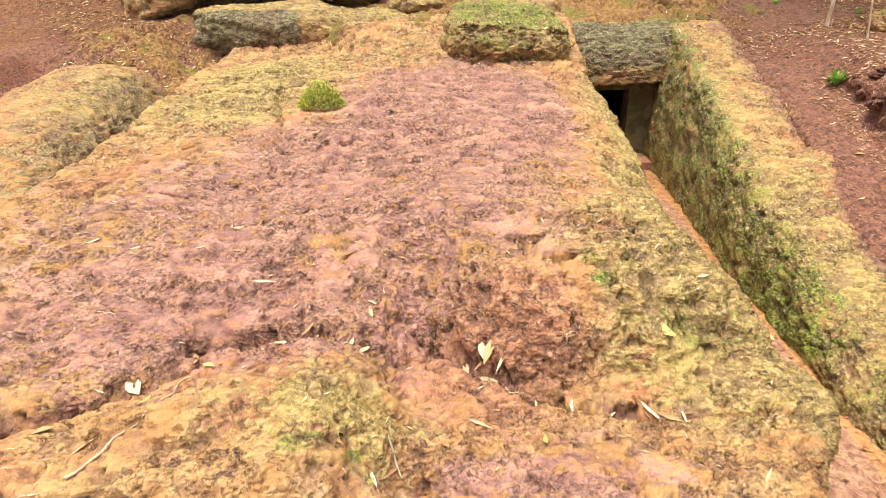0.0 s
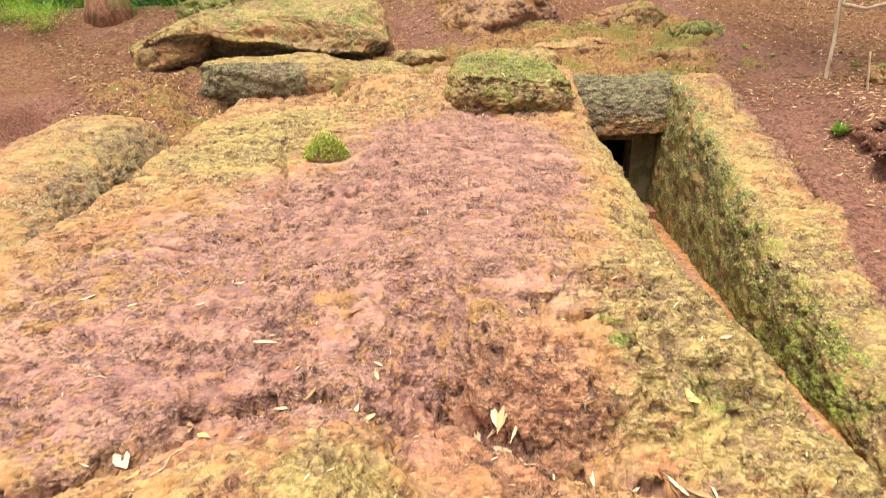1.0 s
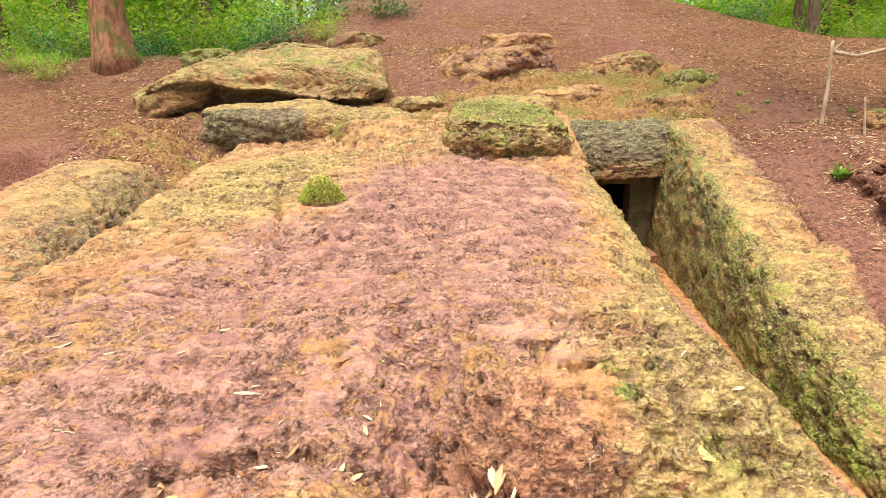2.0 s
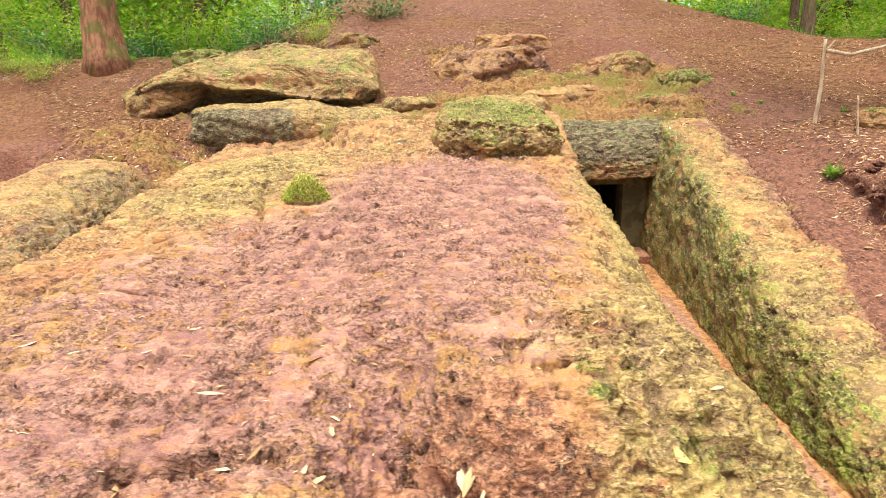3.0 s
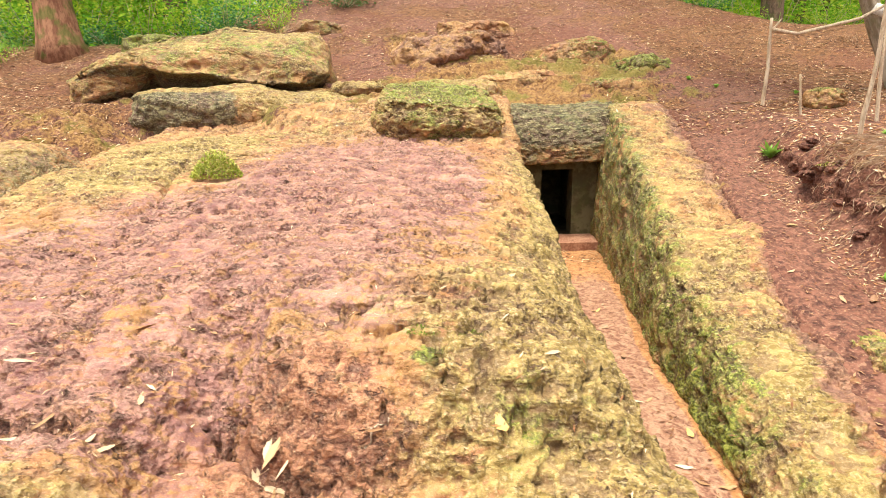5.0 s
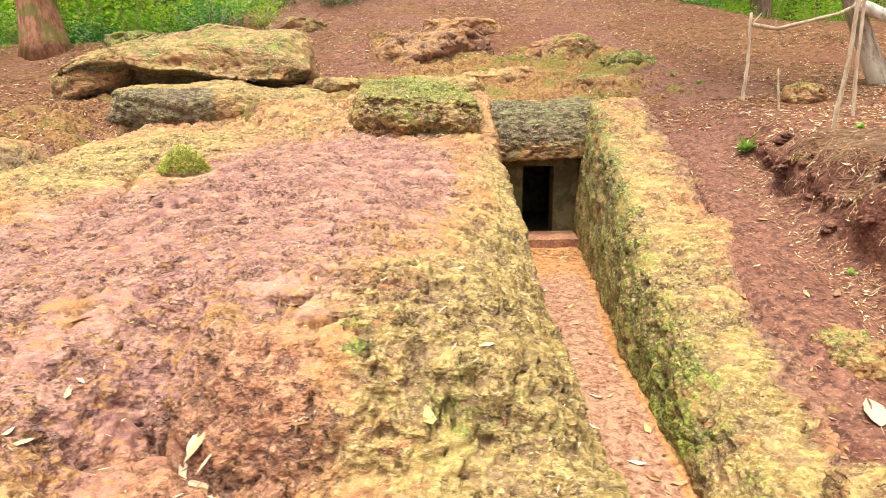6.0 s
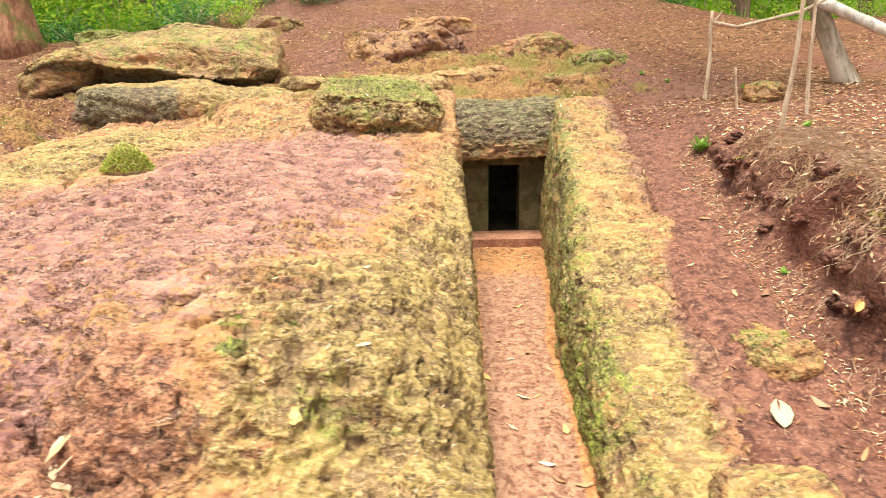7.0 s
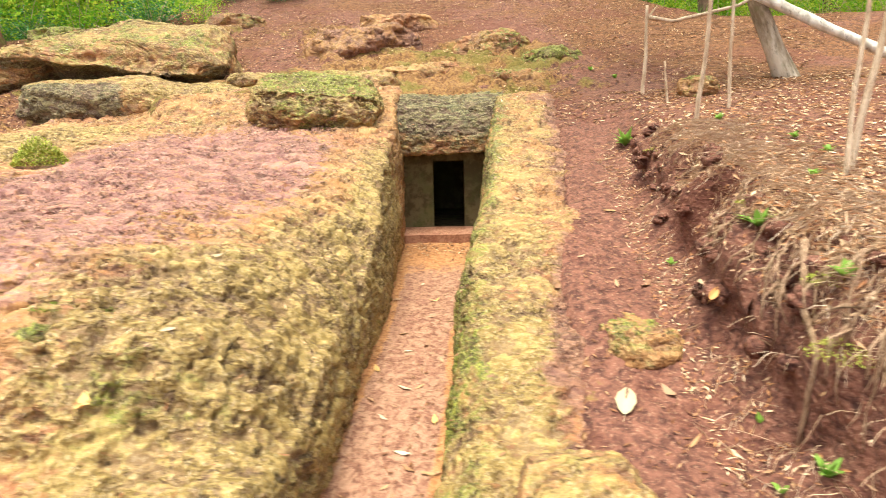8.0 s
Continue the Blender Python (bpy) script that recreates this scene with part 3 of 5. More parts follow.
# ---- rock shoulders beside the passages ----
def shoulder(name, rows, foot_x, foot_z, lip_x, top, far_x, n_wall, n_top, zones, label, flip=False):
    w = np.linspace(0, 1, n_wall)
    bx, tx = foot_x(rows)[:, None], lip_x(rows)[:, None]
    tz = top(tx, rows[:, None])
    WX = lerp(bx, tx, (w ** 2.0)[None, :])
    WZ = lerp(foot_z(rows)[:, None] - 0.12, tz, (1 - (1 - w) ** 1.5)[None, :])
    t = np.linspace(0, 1, n_top)[1:]
    TX = lerp(tx, far_x, t[None, :])
    TZ = top(TX, np.broadcast_to(rows[:, None], TX.shape))
    X, Z = np.concatenate([WX, TX], 1), np.concatenate([WZ, TZ], 1)
    P = np.stack([X, np.broadcast_to(rows[:, None], X.shape), Z], -1)
    if flip:
        P = P[:, ::-1]
    D = pitted(P[..., 0], P[..., 1], P[..., 2], 0.85)
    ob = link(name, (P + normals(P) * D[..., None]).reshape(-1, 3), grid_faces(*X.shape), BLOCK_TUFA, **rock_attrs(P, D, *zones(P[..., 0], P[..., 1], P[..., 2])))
    return tagged(ob, label, "rock", kind="structure")


def east_zones(x, y, z):
    face = 1 - ss(0.02, 0.25, x - east_foot(y) - 0.09)
    soil = 0.2 + 0.3 * bump(x, y, 2.8, 3.4, 0.25, 0.6) + 0.35 * fbm(x, y, z, 0.6, 3, 92)
    lichen = 0.5 + 0.25 * face + 0.35 * fbm(x, y, z, 0.5, 3, 93) + 0.35 * bump(x, y, 2.55, 3.2, 0.35, 0.9)
    moss = 0.28 * face + 0.3 * bump(x, y, 2.3, 3.2, 0.12, 0.5) + 0.9 * bump(y, z, 3.15, -0.3, 0.4, 0.16) * face + 0.12
    dirt = 1.0 * ss(-0.22, 0.06, x - shoulder_edge(y) + 0.22 * fbm(x, y, z, 0.5, 3, 34)) + 0.6 * ss(0.1, -0.15, z - floor_z(y))
    return soil, lichen, moss + 0.2 * face * ss(3.2, 4.5, y), (0.12 + 0.25 * ss(3.6, 5.6, y)) * face, dirt


shoulder("tufa_shoulder", steps(1.0, 7.35, 0.0125, 0.026), lambda v: east_foot(v) - 0.01, floor_z, lambda v: east_foot(v) + 0.18 - 0.01 * np.clip(v - 3, 0, 4) + 0.05 * pn(v * 1.2, 2, 0, 71) + 0.02 * pn(v * 5, 2, 0, 72), shoulder_z, 3.75, 46, 82, east_zones, "yellowish tufa shoulder with mossy cut side wall")
shoulder("tufa_ledge", steps(2.6, 7.0, 0.016, 0.024), lambda v: -2.98 + 0.0 * v, lambda v: 0.4 + 0 * v, lambda v: -3.55 + 0.08 * pn(v * 1.2, 7, 0, 73), ledge_z, -5.1, 50, 60,
         lambda x, y, z: (0.2 + 0 * x, 0.4 + 0.3 * bump(x, y, -3.4, 5.3, 0.4, 0.9), 0.2 + 0.1 * ss(-3.5, -3.2, x), 0.55 * ss(-3.9, -3.1, x), 0.25 + 0.6 * ss(-4.3, -4.9, x)), "grey mossy tufa ledge beside a sunken cutting", flip=True)


# ---- the tomb: lintel rock over the passage, front wall with a small doorway, dark chamber ----
def displaced_box(name, lo, hi, n, material, shape, amount=1.0, label="", category="rock", kind="", lichen=0.5, moss=0.25, grime_shade=None, dirt=0.0):
    """A closed box of many quads, moved by shape(x, y, z) and roughened outwards."""
    lo, hi = np.array(lo, float), np.array(hi, float)
    verts, faces, base = [], [], 0
    for axis in range(3):
        a, b = (axis + 1) % 3, (axis + 2) % 3
        for side in (0, 1):
            u, v = np.linspace(lo[a], hi[a], n[a]), np.linspace(lo[b], hi[b], n[b])
            U, V = np.meshgrid(u, v)
            p = np.zeros((*U.shape, 3))
            p[..., a], p[..., b], p[..., axis] = U, V, (hi if side else lo)[axis]
            f = grid_faces(*U.shape) + base
            faces.append(f if side else f[:, ::-1])
            verts.append(p.reshape(-1, 3))
            base += U.size
    p = np.concatenate(verts)
    key = np.round(p, 5)
    _, first, back = np.unique(key, axis=0, return_index=True, return_inverse=True)
    p, f = p[first], back.ravel()[np.concatenate(faces)]
    centre = (lo + hi) / 2
    q = shape(p, (p - centre) / ((hi - lo) / 2))
    nrm = np.zeros_like(q)
    fn = np.cross(q[f[:, 2]] - q[f[:, 0]], q[f[:, 3]] - q[f[:, 1]])
    for i in range(4):
        np.add.at(nrm, f[:, i], fn)
    nrm /= np.maximum(np.linalg.norm(nrm, axis=1, keepdims=True), 1e-9)
    d = pitted(q[:, 0], q[:, 1], q[:, 2], 1.0) * amount
    up = np.clip(nrm[:, 2], 0, 1)
    x, y, z = q.T
    ob = link(name, q + nrm * d[:, None], f, material, **rock_attrs(q, d, 0.1 + 0 * x, lichen * (0.5 + 0.5 * up), moss * (0.55 + 0.45 * up ** 2) + 0.3 * fbm(x, y, z, 0.5, 2, 90), grime_shade(q, nrm) if grime_shade else 0.0, dirt * (0.6 + fbm(x, y, z, 0.5, 3, 91))))
    return tagged(ob, label, category, kind=kind)


def lintel_shape(p, c):
    x, y, z = p.T
    top = np.clip((c[:, 2] + 1) / 2, 0, 1)
    q = p.copy()
    q[:, 1] = y + 0.2 * top ** 4 * (1 - c[:, 1]) / 2
    q[:, 2] = np.where(top > 0, lerp(0.875 + 0.012 * np.sin(x * 5), hill(q[:, 0], q[:, 1]) + 0.03 - 0.06 * ss(0.8, 1, np.abs(c[:, 0])) - 0.2 * ss(7.45, 7.68, y), top), 0.875 + 0.012 * np.sin(x * 5))
    return q


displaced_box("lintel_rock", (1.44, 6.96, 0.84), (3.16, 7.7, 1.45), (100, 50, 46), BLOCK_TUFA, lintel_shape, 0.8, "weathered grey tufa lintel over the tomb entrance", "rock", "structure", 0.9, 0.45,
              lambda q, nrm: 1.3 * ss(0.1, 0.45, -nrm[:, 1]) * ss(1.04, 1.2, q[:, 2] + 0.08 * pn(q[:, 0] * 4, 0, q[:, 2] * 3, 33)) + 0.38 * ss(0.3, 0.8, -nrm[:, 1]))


def wall_box(name, lo, hi, material, parent=None, label=""):
    bm = bmesh.new()
    bmesh.ops.create_cube(bm, size=1.0)
    for v in bm.verts:
        v.co = Vector([lerp(lo[i], hi[i], v.co[i] + 0.5) for i in range(3)])
    me = bpy.data.meshes.new(name)
    bm.to_mesh(me), bm.free()
    me.materials.append(material)
    ob = new(name, me)
    ob.parent = parent
    return tagged(ob, label, kind="" if parent else "structure")


front = new("tomb_front")
tagged(front, "tufa tomb front wall with a small dark doorway", "wall", kind="structure")
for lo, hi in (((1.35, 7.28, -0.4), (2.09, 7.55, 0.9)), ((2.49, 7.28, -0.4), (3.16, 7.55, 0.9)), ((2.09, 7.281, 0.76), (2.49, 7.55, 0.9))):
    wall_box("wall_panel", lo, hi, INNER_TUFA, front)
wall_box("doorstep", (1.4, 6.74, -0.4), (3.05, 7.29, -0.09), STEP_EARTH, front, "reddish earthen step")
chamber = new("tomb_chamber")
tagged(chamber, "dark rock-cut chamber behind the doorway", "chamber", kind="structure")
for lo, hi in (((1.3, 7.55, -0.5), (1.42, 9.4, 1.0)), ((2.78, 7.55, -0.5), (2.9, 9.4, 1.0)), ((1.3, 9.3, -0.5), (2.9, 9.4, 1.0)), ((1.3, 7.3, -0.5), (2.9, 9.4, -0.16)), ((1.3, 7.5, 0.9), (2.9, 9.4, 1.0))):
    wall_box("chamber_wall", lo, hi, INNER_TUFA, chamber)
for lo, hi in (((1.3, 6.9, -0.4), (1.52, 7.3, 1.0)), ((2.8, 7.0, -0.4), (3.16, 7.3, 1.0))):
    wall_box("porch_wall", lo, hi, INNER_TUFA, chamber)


# ---- loose rocks ----
def rock(name, at, size, turn=0.0, seed=0, material=None, n=40, amount=1.0, power=0.6, shape=None, label="", moss=0.3, lichen=0.5, rugged=0.16, grime_shade=None, dirt=0.0):
    """A rounded block: a cube-sphere squared off by power, with noise on it."""
    def form(p, c):
        r = np.linalg.norm(c, axis=1, keepdims=True)
        big = np.abs(c).max(1, keepdims=True)
        q = c * (big / r) ** power
        q = q + rugged * np.stack([fbm(q[:, 0] + seed * 7, q[:, 1], q[:, 2], 1.1, 3, 80 + 3 * seed + k) for k in range(3)], 1)
        q = q * (np.array(size) / 2)
        if shape:
            q = shape(q)
        co, si = math.cos(turn), math.sin(turn)
        q = np.stack([q[:, 0] * co - q[:, 1] * si, q[:, 0] * si + q[:, 1] * co, q[:, 2]], 1)
        return q + np.array(at)
    m = [max(6, int(n * s / max(size))) for s in size]
    return displaced_box(name, (-1, -1, -1), (1, 1, 1), m, material or BLOCK_TUFA, form, amount, label, "rock", "", lichen, moss, grime_shade, dirt)


def big_shape(q):
    """A thick brow with an undercut front lip, tapering to a low lobe at one end."""
    q = q.copy()
    x, y, z = q.T
    height = lerp(0.6, 1.55, ss(-1.4, 1.0, x))
    up = z * height * lerp(0.6, 1.1, ss(-0.95, 0.3, y))
    down = z * lerp(lerp(0.9, 0.12, ss(-0.75, -0.45, x)), 1.2, ss(-0.75, -0.15, y))
    lip = 0.13 * np.exp(-((x + 0.55) / 0.4) ** 2) - 0.16 * ss(0.2, 1.7, x) - 0.07 * ss(-1.0, -1.7, x) + 0.02 * np.sin(x * 5)
    q[:, 2] = np.where(z > 0, up, down) + lip
    q[:, 1] += (0.1 * np.sin(x * 2.1 + 1) + 0.24 * np.exp(-((x + 0.6) / 0.18) ** 2)) * (y < 0)
    return q


def block_shape(q):
    """A steep-faced block, lower at one end."""
    q = q.copy()
    x, y, z = q.T
    q[:, 2] = np.where(z > 0, z * lerp(0.5, 1.05, ss(-0.45, 0.35, y)), z * lerp(0.75, 1.0, ss(-0.5, -0.15, y))) - 0.09 * x
    return q


# downward faces are coloured dark, standing in for shade below the lip
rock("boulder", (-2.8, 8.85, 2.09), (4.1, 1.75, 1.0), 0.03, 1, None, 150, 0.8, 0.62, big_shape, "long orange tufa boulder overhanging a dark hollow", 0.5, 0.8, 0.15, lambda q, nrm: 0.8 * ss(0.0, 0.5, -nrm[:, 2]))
rock("boulder", (0.78, 6.88, 1.4), (1.5, 1.05, 0.8), 0.1, 2, None, 100, 0.95, 0.46, block_shape, "squared mossy tufa block on the slab edge", 0.7, 1.2, 0.12)
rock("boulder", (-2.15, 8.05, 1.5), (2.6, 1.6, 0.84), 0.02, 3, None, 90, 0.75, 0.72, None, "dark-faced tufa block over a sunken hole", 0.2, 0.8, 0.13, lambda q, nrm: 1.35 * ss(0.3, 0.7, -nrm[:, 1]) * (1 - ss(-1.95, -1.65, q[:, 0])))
rock("boulder", (-1.2, 7.95, 1.55), (1.9, 1.1, 0.5), 0.05, 17, None, 70, 0.8, 0.8, None, "low pale lichened rock behind the slab", 0.3, 1.2, 0.2)
rock("boulder", (3.2, 3.08, 0.045), (0.46, 0.58, 0.24), 0.3, 4, None, 60, 0.8, 0.9, None, "small yellow tufa rock in the path", 0.6, 0.5, 0.08)
rock("boulder", (2.67, 1.97, -0.09), (0.46, 0.44, 0.28), 0.0, 5, None, 44, 0.5, 0.8, None, "rounded yellowish rock at the path side", 0.3, 0.6)
rock("boulder", (-3.7, 9.35, 2.58), (0.85, 0.6, 0.44), 0.1, 6, None, 40, 0.9, 0.5, None, "flat rock with a bright moss cap", 1.5, 0.6)
rock("boulder", (-0.35, 8.15, 1.84), (0.8, 0.5, 0.22), 0.1, 7, None, 36, 0.9, 0.6, None, "low pale lichened rock", 0.25, 1.1)
rock("boulder", (0.95, 10.15, 2.36), (2.0, 1.7, 0.85), 0.15, 8, None, 80, 1.1, 0.6, None, "orange tufa outcrop on the slope", 0.3, 0.3, 0.2, None, 0.75)
rock("boulder", (3.1, 9.6, 2.3), (1.25, 0.9, 0.7), -0.2, 9, None, 60, 1.1, 0.8, None, "mossy outcrop with a dark burrow under it", 0.7, 0.5, 0.22, None, 0.5)
rock("boulder", (3.95, 9.15, 2.1), (1.15, 0.6, 0.34), 0.0, 10, None, 50, 1.3, 0.8, None, "flat green mossy rock on the slope", 1.0, 0.6, 0.35)
rock("boulder", (1.5, 11.0, 2.84), (1.5, 1.1, 0.7), 0.0, 11, None, 60, 1.1, 0.6, None, "outcrop of orange tufa", 0.1, 0.2, 0.22, None, 0.7)
rock("boulder", (-1.6, 11.2, 3.05), (1.3, 0.8, 0.5), 0.2, 13, None, 50, 1.1, 0.7, None, "brown earthy outcrop with moss", 0.9, 0.2, 0.22, None, 0.5)
rock("boulder", (2.0, 8.7, 1.94), (1.3, 0.6, 0.3), 0.1, 14, None, 50, 1.3, 0.8, None, "low tufa outcrop above the tomb", 0.3, 0.5, 0.2, None, 0.3)
rock("boulder", (0.9, 8.0, 1.74), (1.5, 0.7, 0.34), 0.1, 15, None, 60, 1.3, 0.8, None, "low lichened tufa outcrop above the block", 0.35, 0.8, 0.2, None, 0.3)
rock("boulder", (3.3, 8.25, 1.78), (0.9, 0.5, 0.26), 0.1, 16, None, 44, 1.3, 0.8, None, "low mossy tufa outcrop on the slope", 0.6, 0.5, 0.2, None, 0.3)
rock("boulder", (4.95, 6.3, 1.52), (0.36, 0.32, 0.24), 0.0, 12, None, 30, 0.8, 0.7, None, "small mossy rock in the litter", 0.6, 0.5)
rng = random.Random(55)
for k in range(46):
    y = rng.choice((4.2, 4.5, 4.8, 5.1, 3.9, 3.5, 2.9, 3.2, 2.6, 2.3)) + rng.uniform(-0.3, 0.3)
    x = float(bank_foot(y)) + rng.uniform(0.12, 0.36)
    size = rng.uniform(0.04, 0.12)
    z = float(ground_z(x, y)) + rng.uniform(-0.05, 0.06)
    ob = rock("earth_clod", (x - 0.05, y, z), (size, size * 0.85, size * 0.7), rng.uniform(0, 3), 20 + k, EARTH, 16, 0.7, 0.8, None, "dark reddish clod of earth in the bank", 0.3, 0.5, 0.4)
    tagged(ob, category="earth clod", group="clods of the bank")
# ---- things that grow or lie on the ground ----
def leaf_material(name, stops, island=False, roughness=0.6, sheen=0.0):
    n = Net(name, roughness)
    col = n.ramp(n.random(island), stops)
    col = n.mix(col, (0.05, 0.02, 0.01), n.map(n.noise(40, 3), 0.55, 0.75, 0, 0.4))
    mat = n.done(col)
    if sheen:
        lit = n.nt.nodes.new("ShaderNodeBsdfTranslucent")
        both = n.nt.nodes.new("ShaderNodeMixShader")
        both.inputs[0].default_value = sheen
        n.nt.links.new(col, lit.inputs["Color"])
        n.nt.links.new(n.bsdf.outputs[0], both.inputs[1]), n.nt.links.new(lit.outputs[0], both.inputs[2])
        n.nt.links.new(both.outputs[0], n.nt.nodes["Material Output"].inputs["Surface"])
    return mat


def bark_material(name, dark, light, moss=0.0, scale=14):
    n = Net(name, 0.9)
    a, b = n.noise(scale, 5, 0.7, (1, 1, 0.25)), n.noise(scale * 4, 4, 0.7, (1, 1, 0.4))
    col = n.mix(dark, light, n.map(a, 0.36, 0.64))
    col = n.mix(col, (0.02, 0.012, 0.008), n.map(b, 0.3, 0.44, 0.6, 0))
    col = n.mix(col, (0.09, 0.14, 0.02), n.map(n.noise(3.5, 4), 0.5, 0.62, 0, moss))
    return n.done(col, n.math("ADD", a, n.math("MULTIPLY", b, 0.5)), 0.8, 0.03)


DEAD_LEAF = leaf_material("dead_leaf", [(0, (0.27, 0.125, 0.055)), (1, (0.13, 0.048, 0.022)), (0.25, (0.40, 0.23, 0.12)), (0.5, (0.21, 0.085, 0.034))], True)
PALE_LITTER = leaf_material("pale_litter", [(0, (0.58, 0.36, 0.19)), (1, (0.26, 0.10, 0.042)), (0.25, (0.76, 0.57, 0.38)), (0.55, (0.47, 0.22, 0.09))], True)
PALE_LEAF = leaf_material("pale_leaf", [(0, (0.50, 0.34, 0.19)), (1, (0.28, 0.14, 0.065)), (0.3, (0.60, 0.47, 0.33)), (0.65, (0.42, 0.25, 0.12))])
BROWN_LEAF = leaf_material("brown_leaf", [(0, (0.38, 0.21, 0.11)), (1, (0.22, 0.10, 0.05)), (0.5, (0.48, 0.30, 0.18))])
CREAM_LEAF = leaf_material("cream_leaf", [(0, (0.45, 0.375, 0.21)), (1, (0.50, 0.42, 0.26))])
YELLOW_LEAF = leaf_material("yellow_leaf", [(0, (0.62, 0.38, 0.14)), (1, (0.55, 0.27, 0.09))])
GREEN_LEAF = leaf_material("green_leaf", [(0, (0.10, 0.25, 0.03)), (1, (0.32, 0.50, 0.09))], True, 0.5, 0.3)
WOOD_LEAF = leaf_material("woodland_leaf", [(0, (0.14, 0.34, 0.02)), (1, (0.42, 0.62, 0.07)), (0.5, (0.26, 0.50, 0.04)), (0.95, (0.66, 0.64, 0.08))], True, 0.5, 0.6)
MOSS_LEAF = leaf_material("moss_blade", [(0, (0.18, 0.24, 0.025)), (1, (0.48, 0.46, 0.09)), (0.5, (0.33, 0.36, 0.045))], True, 0.7)
DARK_MOSS = leaf_material("dark_moss", [(0, (0.07, 0.12, 0.012)), (1, (0.22, 0.26, 0.03))], True, 0.8)
IVY_LEAF = leaf_material("ivy_leaf", [(0, (0.04, 0.15, 0.04)), (1, (0.12, 0.30, 0.09))], True, 0.4, 0.25)
STRAW = leaf_material("straw", [(0, (0.60, 0.43, 0.28)), (1, (0.74, 0.58, 0.43)), (0.6, (0.46, 0.29, 0.18))], True)
BARK = bark_material("bark", (0.19, 0.075, 0.042), (0.40, 0.195, 0.11), 0.6)
DARK_BARK = bark_material("dark_bark", (0.075, 0.048, 0.03), (0.22, 0.14, 0.09), 0.5)
PALE_BARK = bark_material("pale_bark", (0.22, 0.16, 0.10), (0.60, 0.51, 0.40), 0.25, 6)
POLE_WOOD = bark_material("bleached_wood", (0.52, 0.46, 0.38), (0.80, 0.74, 0.66), 0.0, 9)
STICK = bark_material("stick_wood", (0.46, 0.32, 0.21), (0.70, 0.54, 0.39), 0.05, 22)
ROOT = bark_material("root_wood", (0.26, 0.15, 0.09), (0.46, 0.30, 0.19), 0.1, 25)

bpy.context.view_layer.update()
graph = bpy.context.evaluated_depsgraph_get()


def drop(x, y, top=7.0):
    """The first surface below (x, y): its place and normal."""
    hit, place, normal, _, ob, _ = scene.ray_cast(graph, (x, y, top), (0, 0, -1))
    return (place, normal) if hit else (Vector((x, y, 0)), Vector((0, 0, 1)))


def plain(name, verts, faces, material, smooth=True):
    me = bpy.data.meshes.new(name)
    me.from_pydata([tuple(v) for v in verts], [], faces)
    me.polygons.foreach_set("use_smooth", [smooth] * len(me.polygons))
    me.materials.append(material)
    return me


def part(name, me, parent, label=""):
    ob = new(name, me)
    ob.parent = parent
    return tagged(ob, label)


def tube(points, radii, sides=8, verts=None, faces=None, wobble=0.0, rng=random):
    """A tapered tube along points; appends to verts and faces."""
    verts, faces = ([] if verts is None else verts), ([] if faces is None else faces)
    base = len(verts)
    pts = [Vector(p) for p in points]
    for i, (p, r) in enumerate(zip(pts, radii)):
        axis = (pts[min(i + 1, len(pts) - 1)] - pts[max(i - 1, 0)]).normalized()
        a = axis.orthogonal().normalized()
        if abs(axis.z) > 0.5:
            a = (Vector((1, 0, 0)) - axis * axis.x).normalized()
        b = axis.cross(a)
        for k in range(sides):
            w = 2 * math.pi * k / sides
            rr = r * (1 + wobble * (rng.random() - 0.5))
            verts.append(p + (a * math.cos(w) + b * math.sin(w)) * rr)
    for i in range(len(pts) - 1):
        for k in range(sides):
            q = base + i * sides
            faces.append((q + k, q + (k + 1) % sides, q + sides + (k + 1) % sides, q + sides + k))
    faces.append(tuple(base + k for k in reversed(range(sides))))
    faces.append(tuple(base + (len(pts) - 1) * sides + k for k in range(sides)))
    return verts, faces


def bent(a, b, n, sway, rng):
    """Points from a to b that sway about the straight line."""
    a, b = Vector(a), Vector(b)
    out, off = [], Vector((0, 0, 0))
    for i in range(n):
        t = i / (n - 1)
        off = off * 0.7 + Vector((rng.uniform(-1, 1), rng.uniform(-1, 1), rng.uniform(-0.4, 0.4))) * sway * math.sin(math.pi * min(1, t * 1.3))
        out.append(a.lerp(b, t) + off)
    return out


# ---- trees ----
def leaf_cloud(spots, count, size, spread_by, rng):
    verts, faces = [], []
    for _ in range(count):
        s = rng.choice(spots)
        c = Vector(s) + Vector((rng.gauss(0, 1), rng.gauss(0, 1), rng.gauss(0, 0.6))) * spread_by
        e = Euler((rng.uniform(-0.7, 0.7), rng.uniform(-0.7, 0.7), rng.uniform(0, 6.28))).to_matrix()
        k = size * rng.uniform(0.6, 1.3)
        base = len(verts)
        for u, v, w in ((-0.5, 0, 0), (0, -0.28, 0.06), (0.55, 0, -0.08), (0, 0.28, 0.06)):
            verts.append(c + e @ Vector((u, v, w)) * k)
        faces.append((base, base + 1, base + 2, base + 3))
    return verts, faces


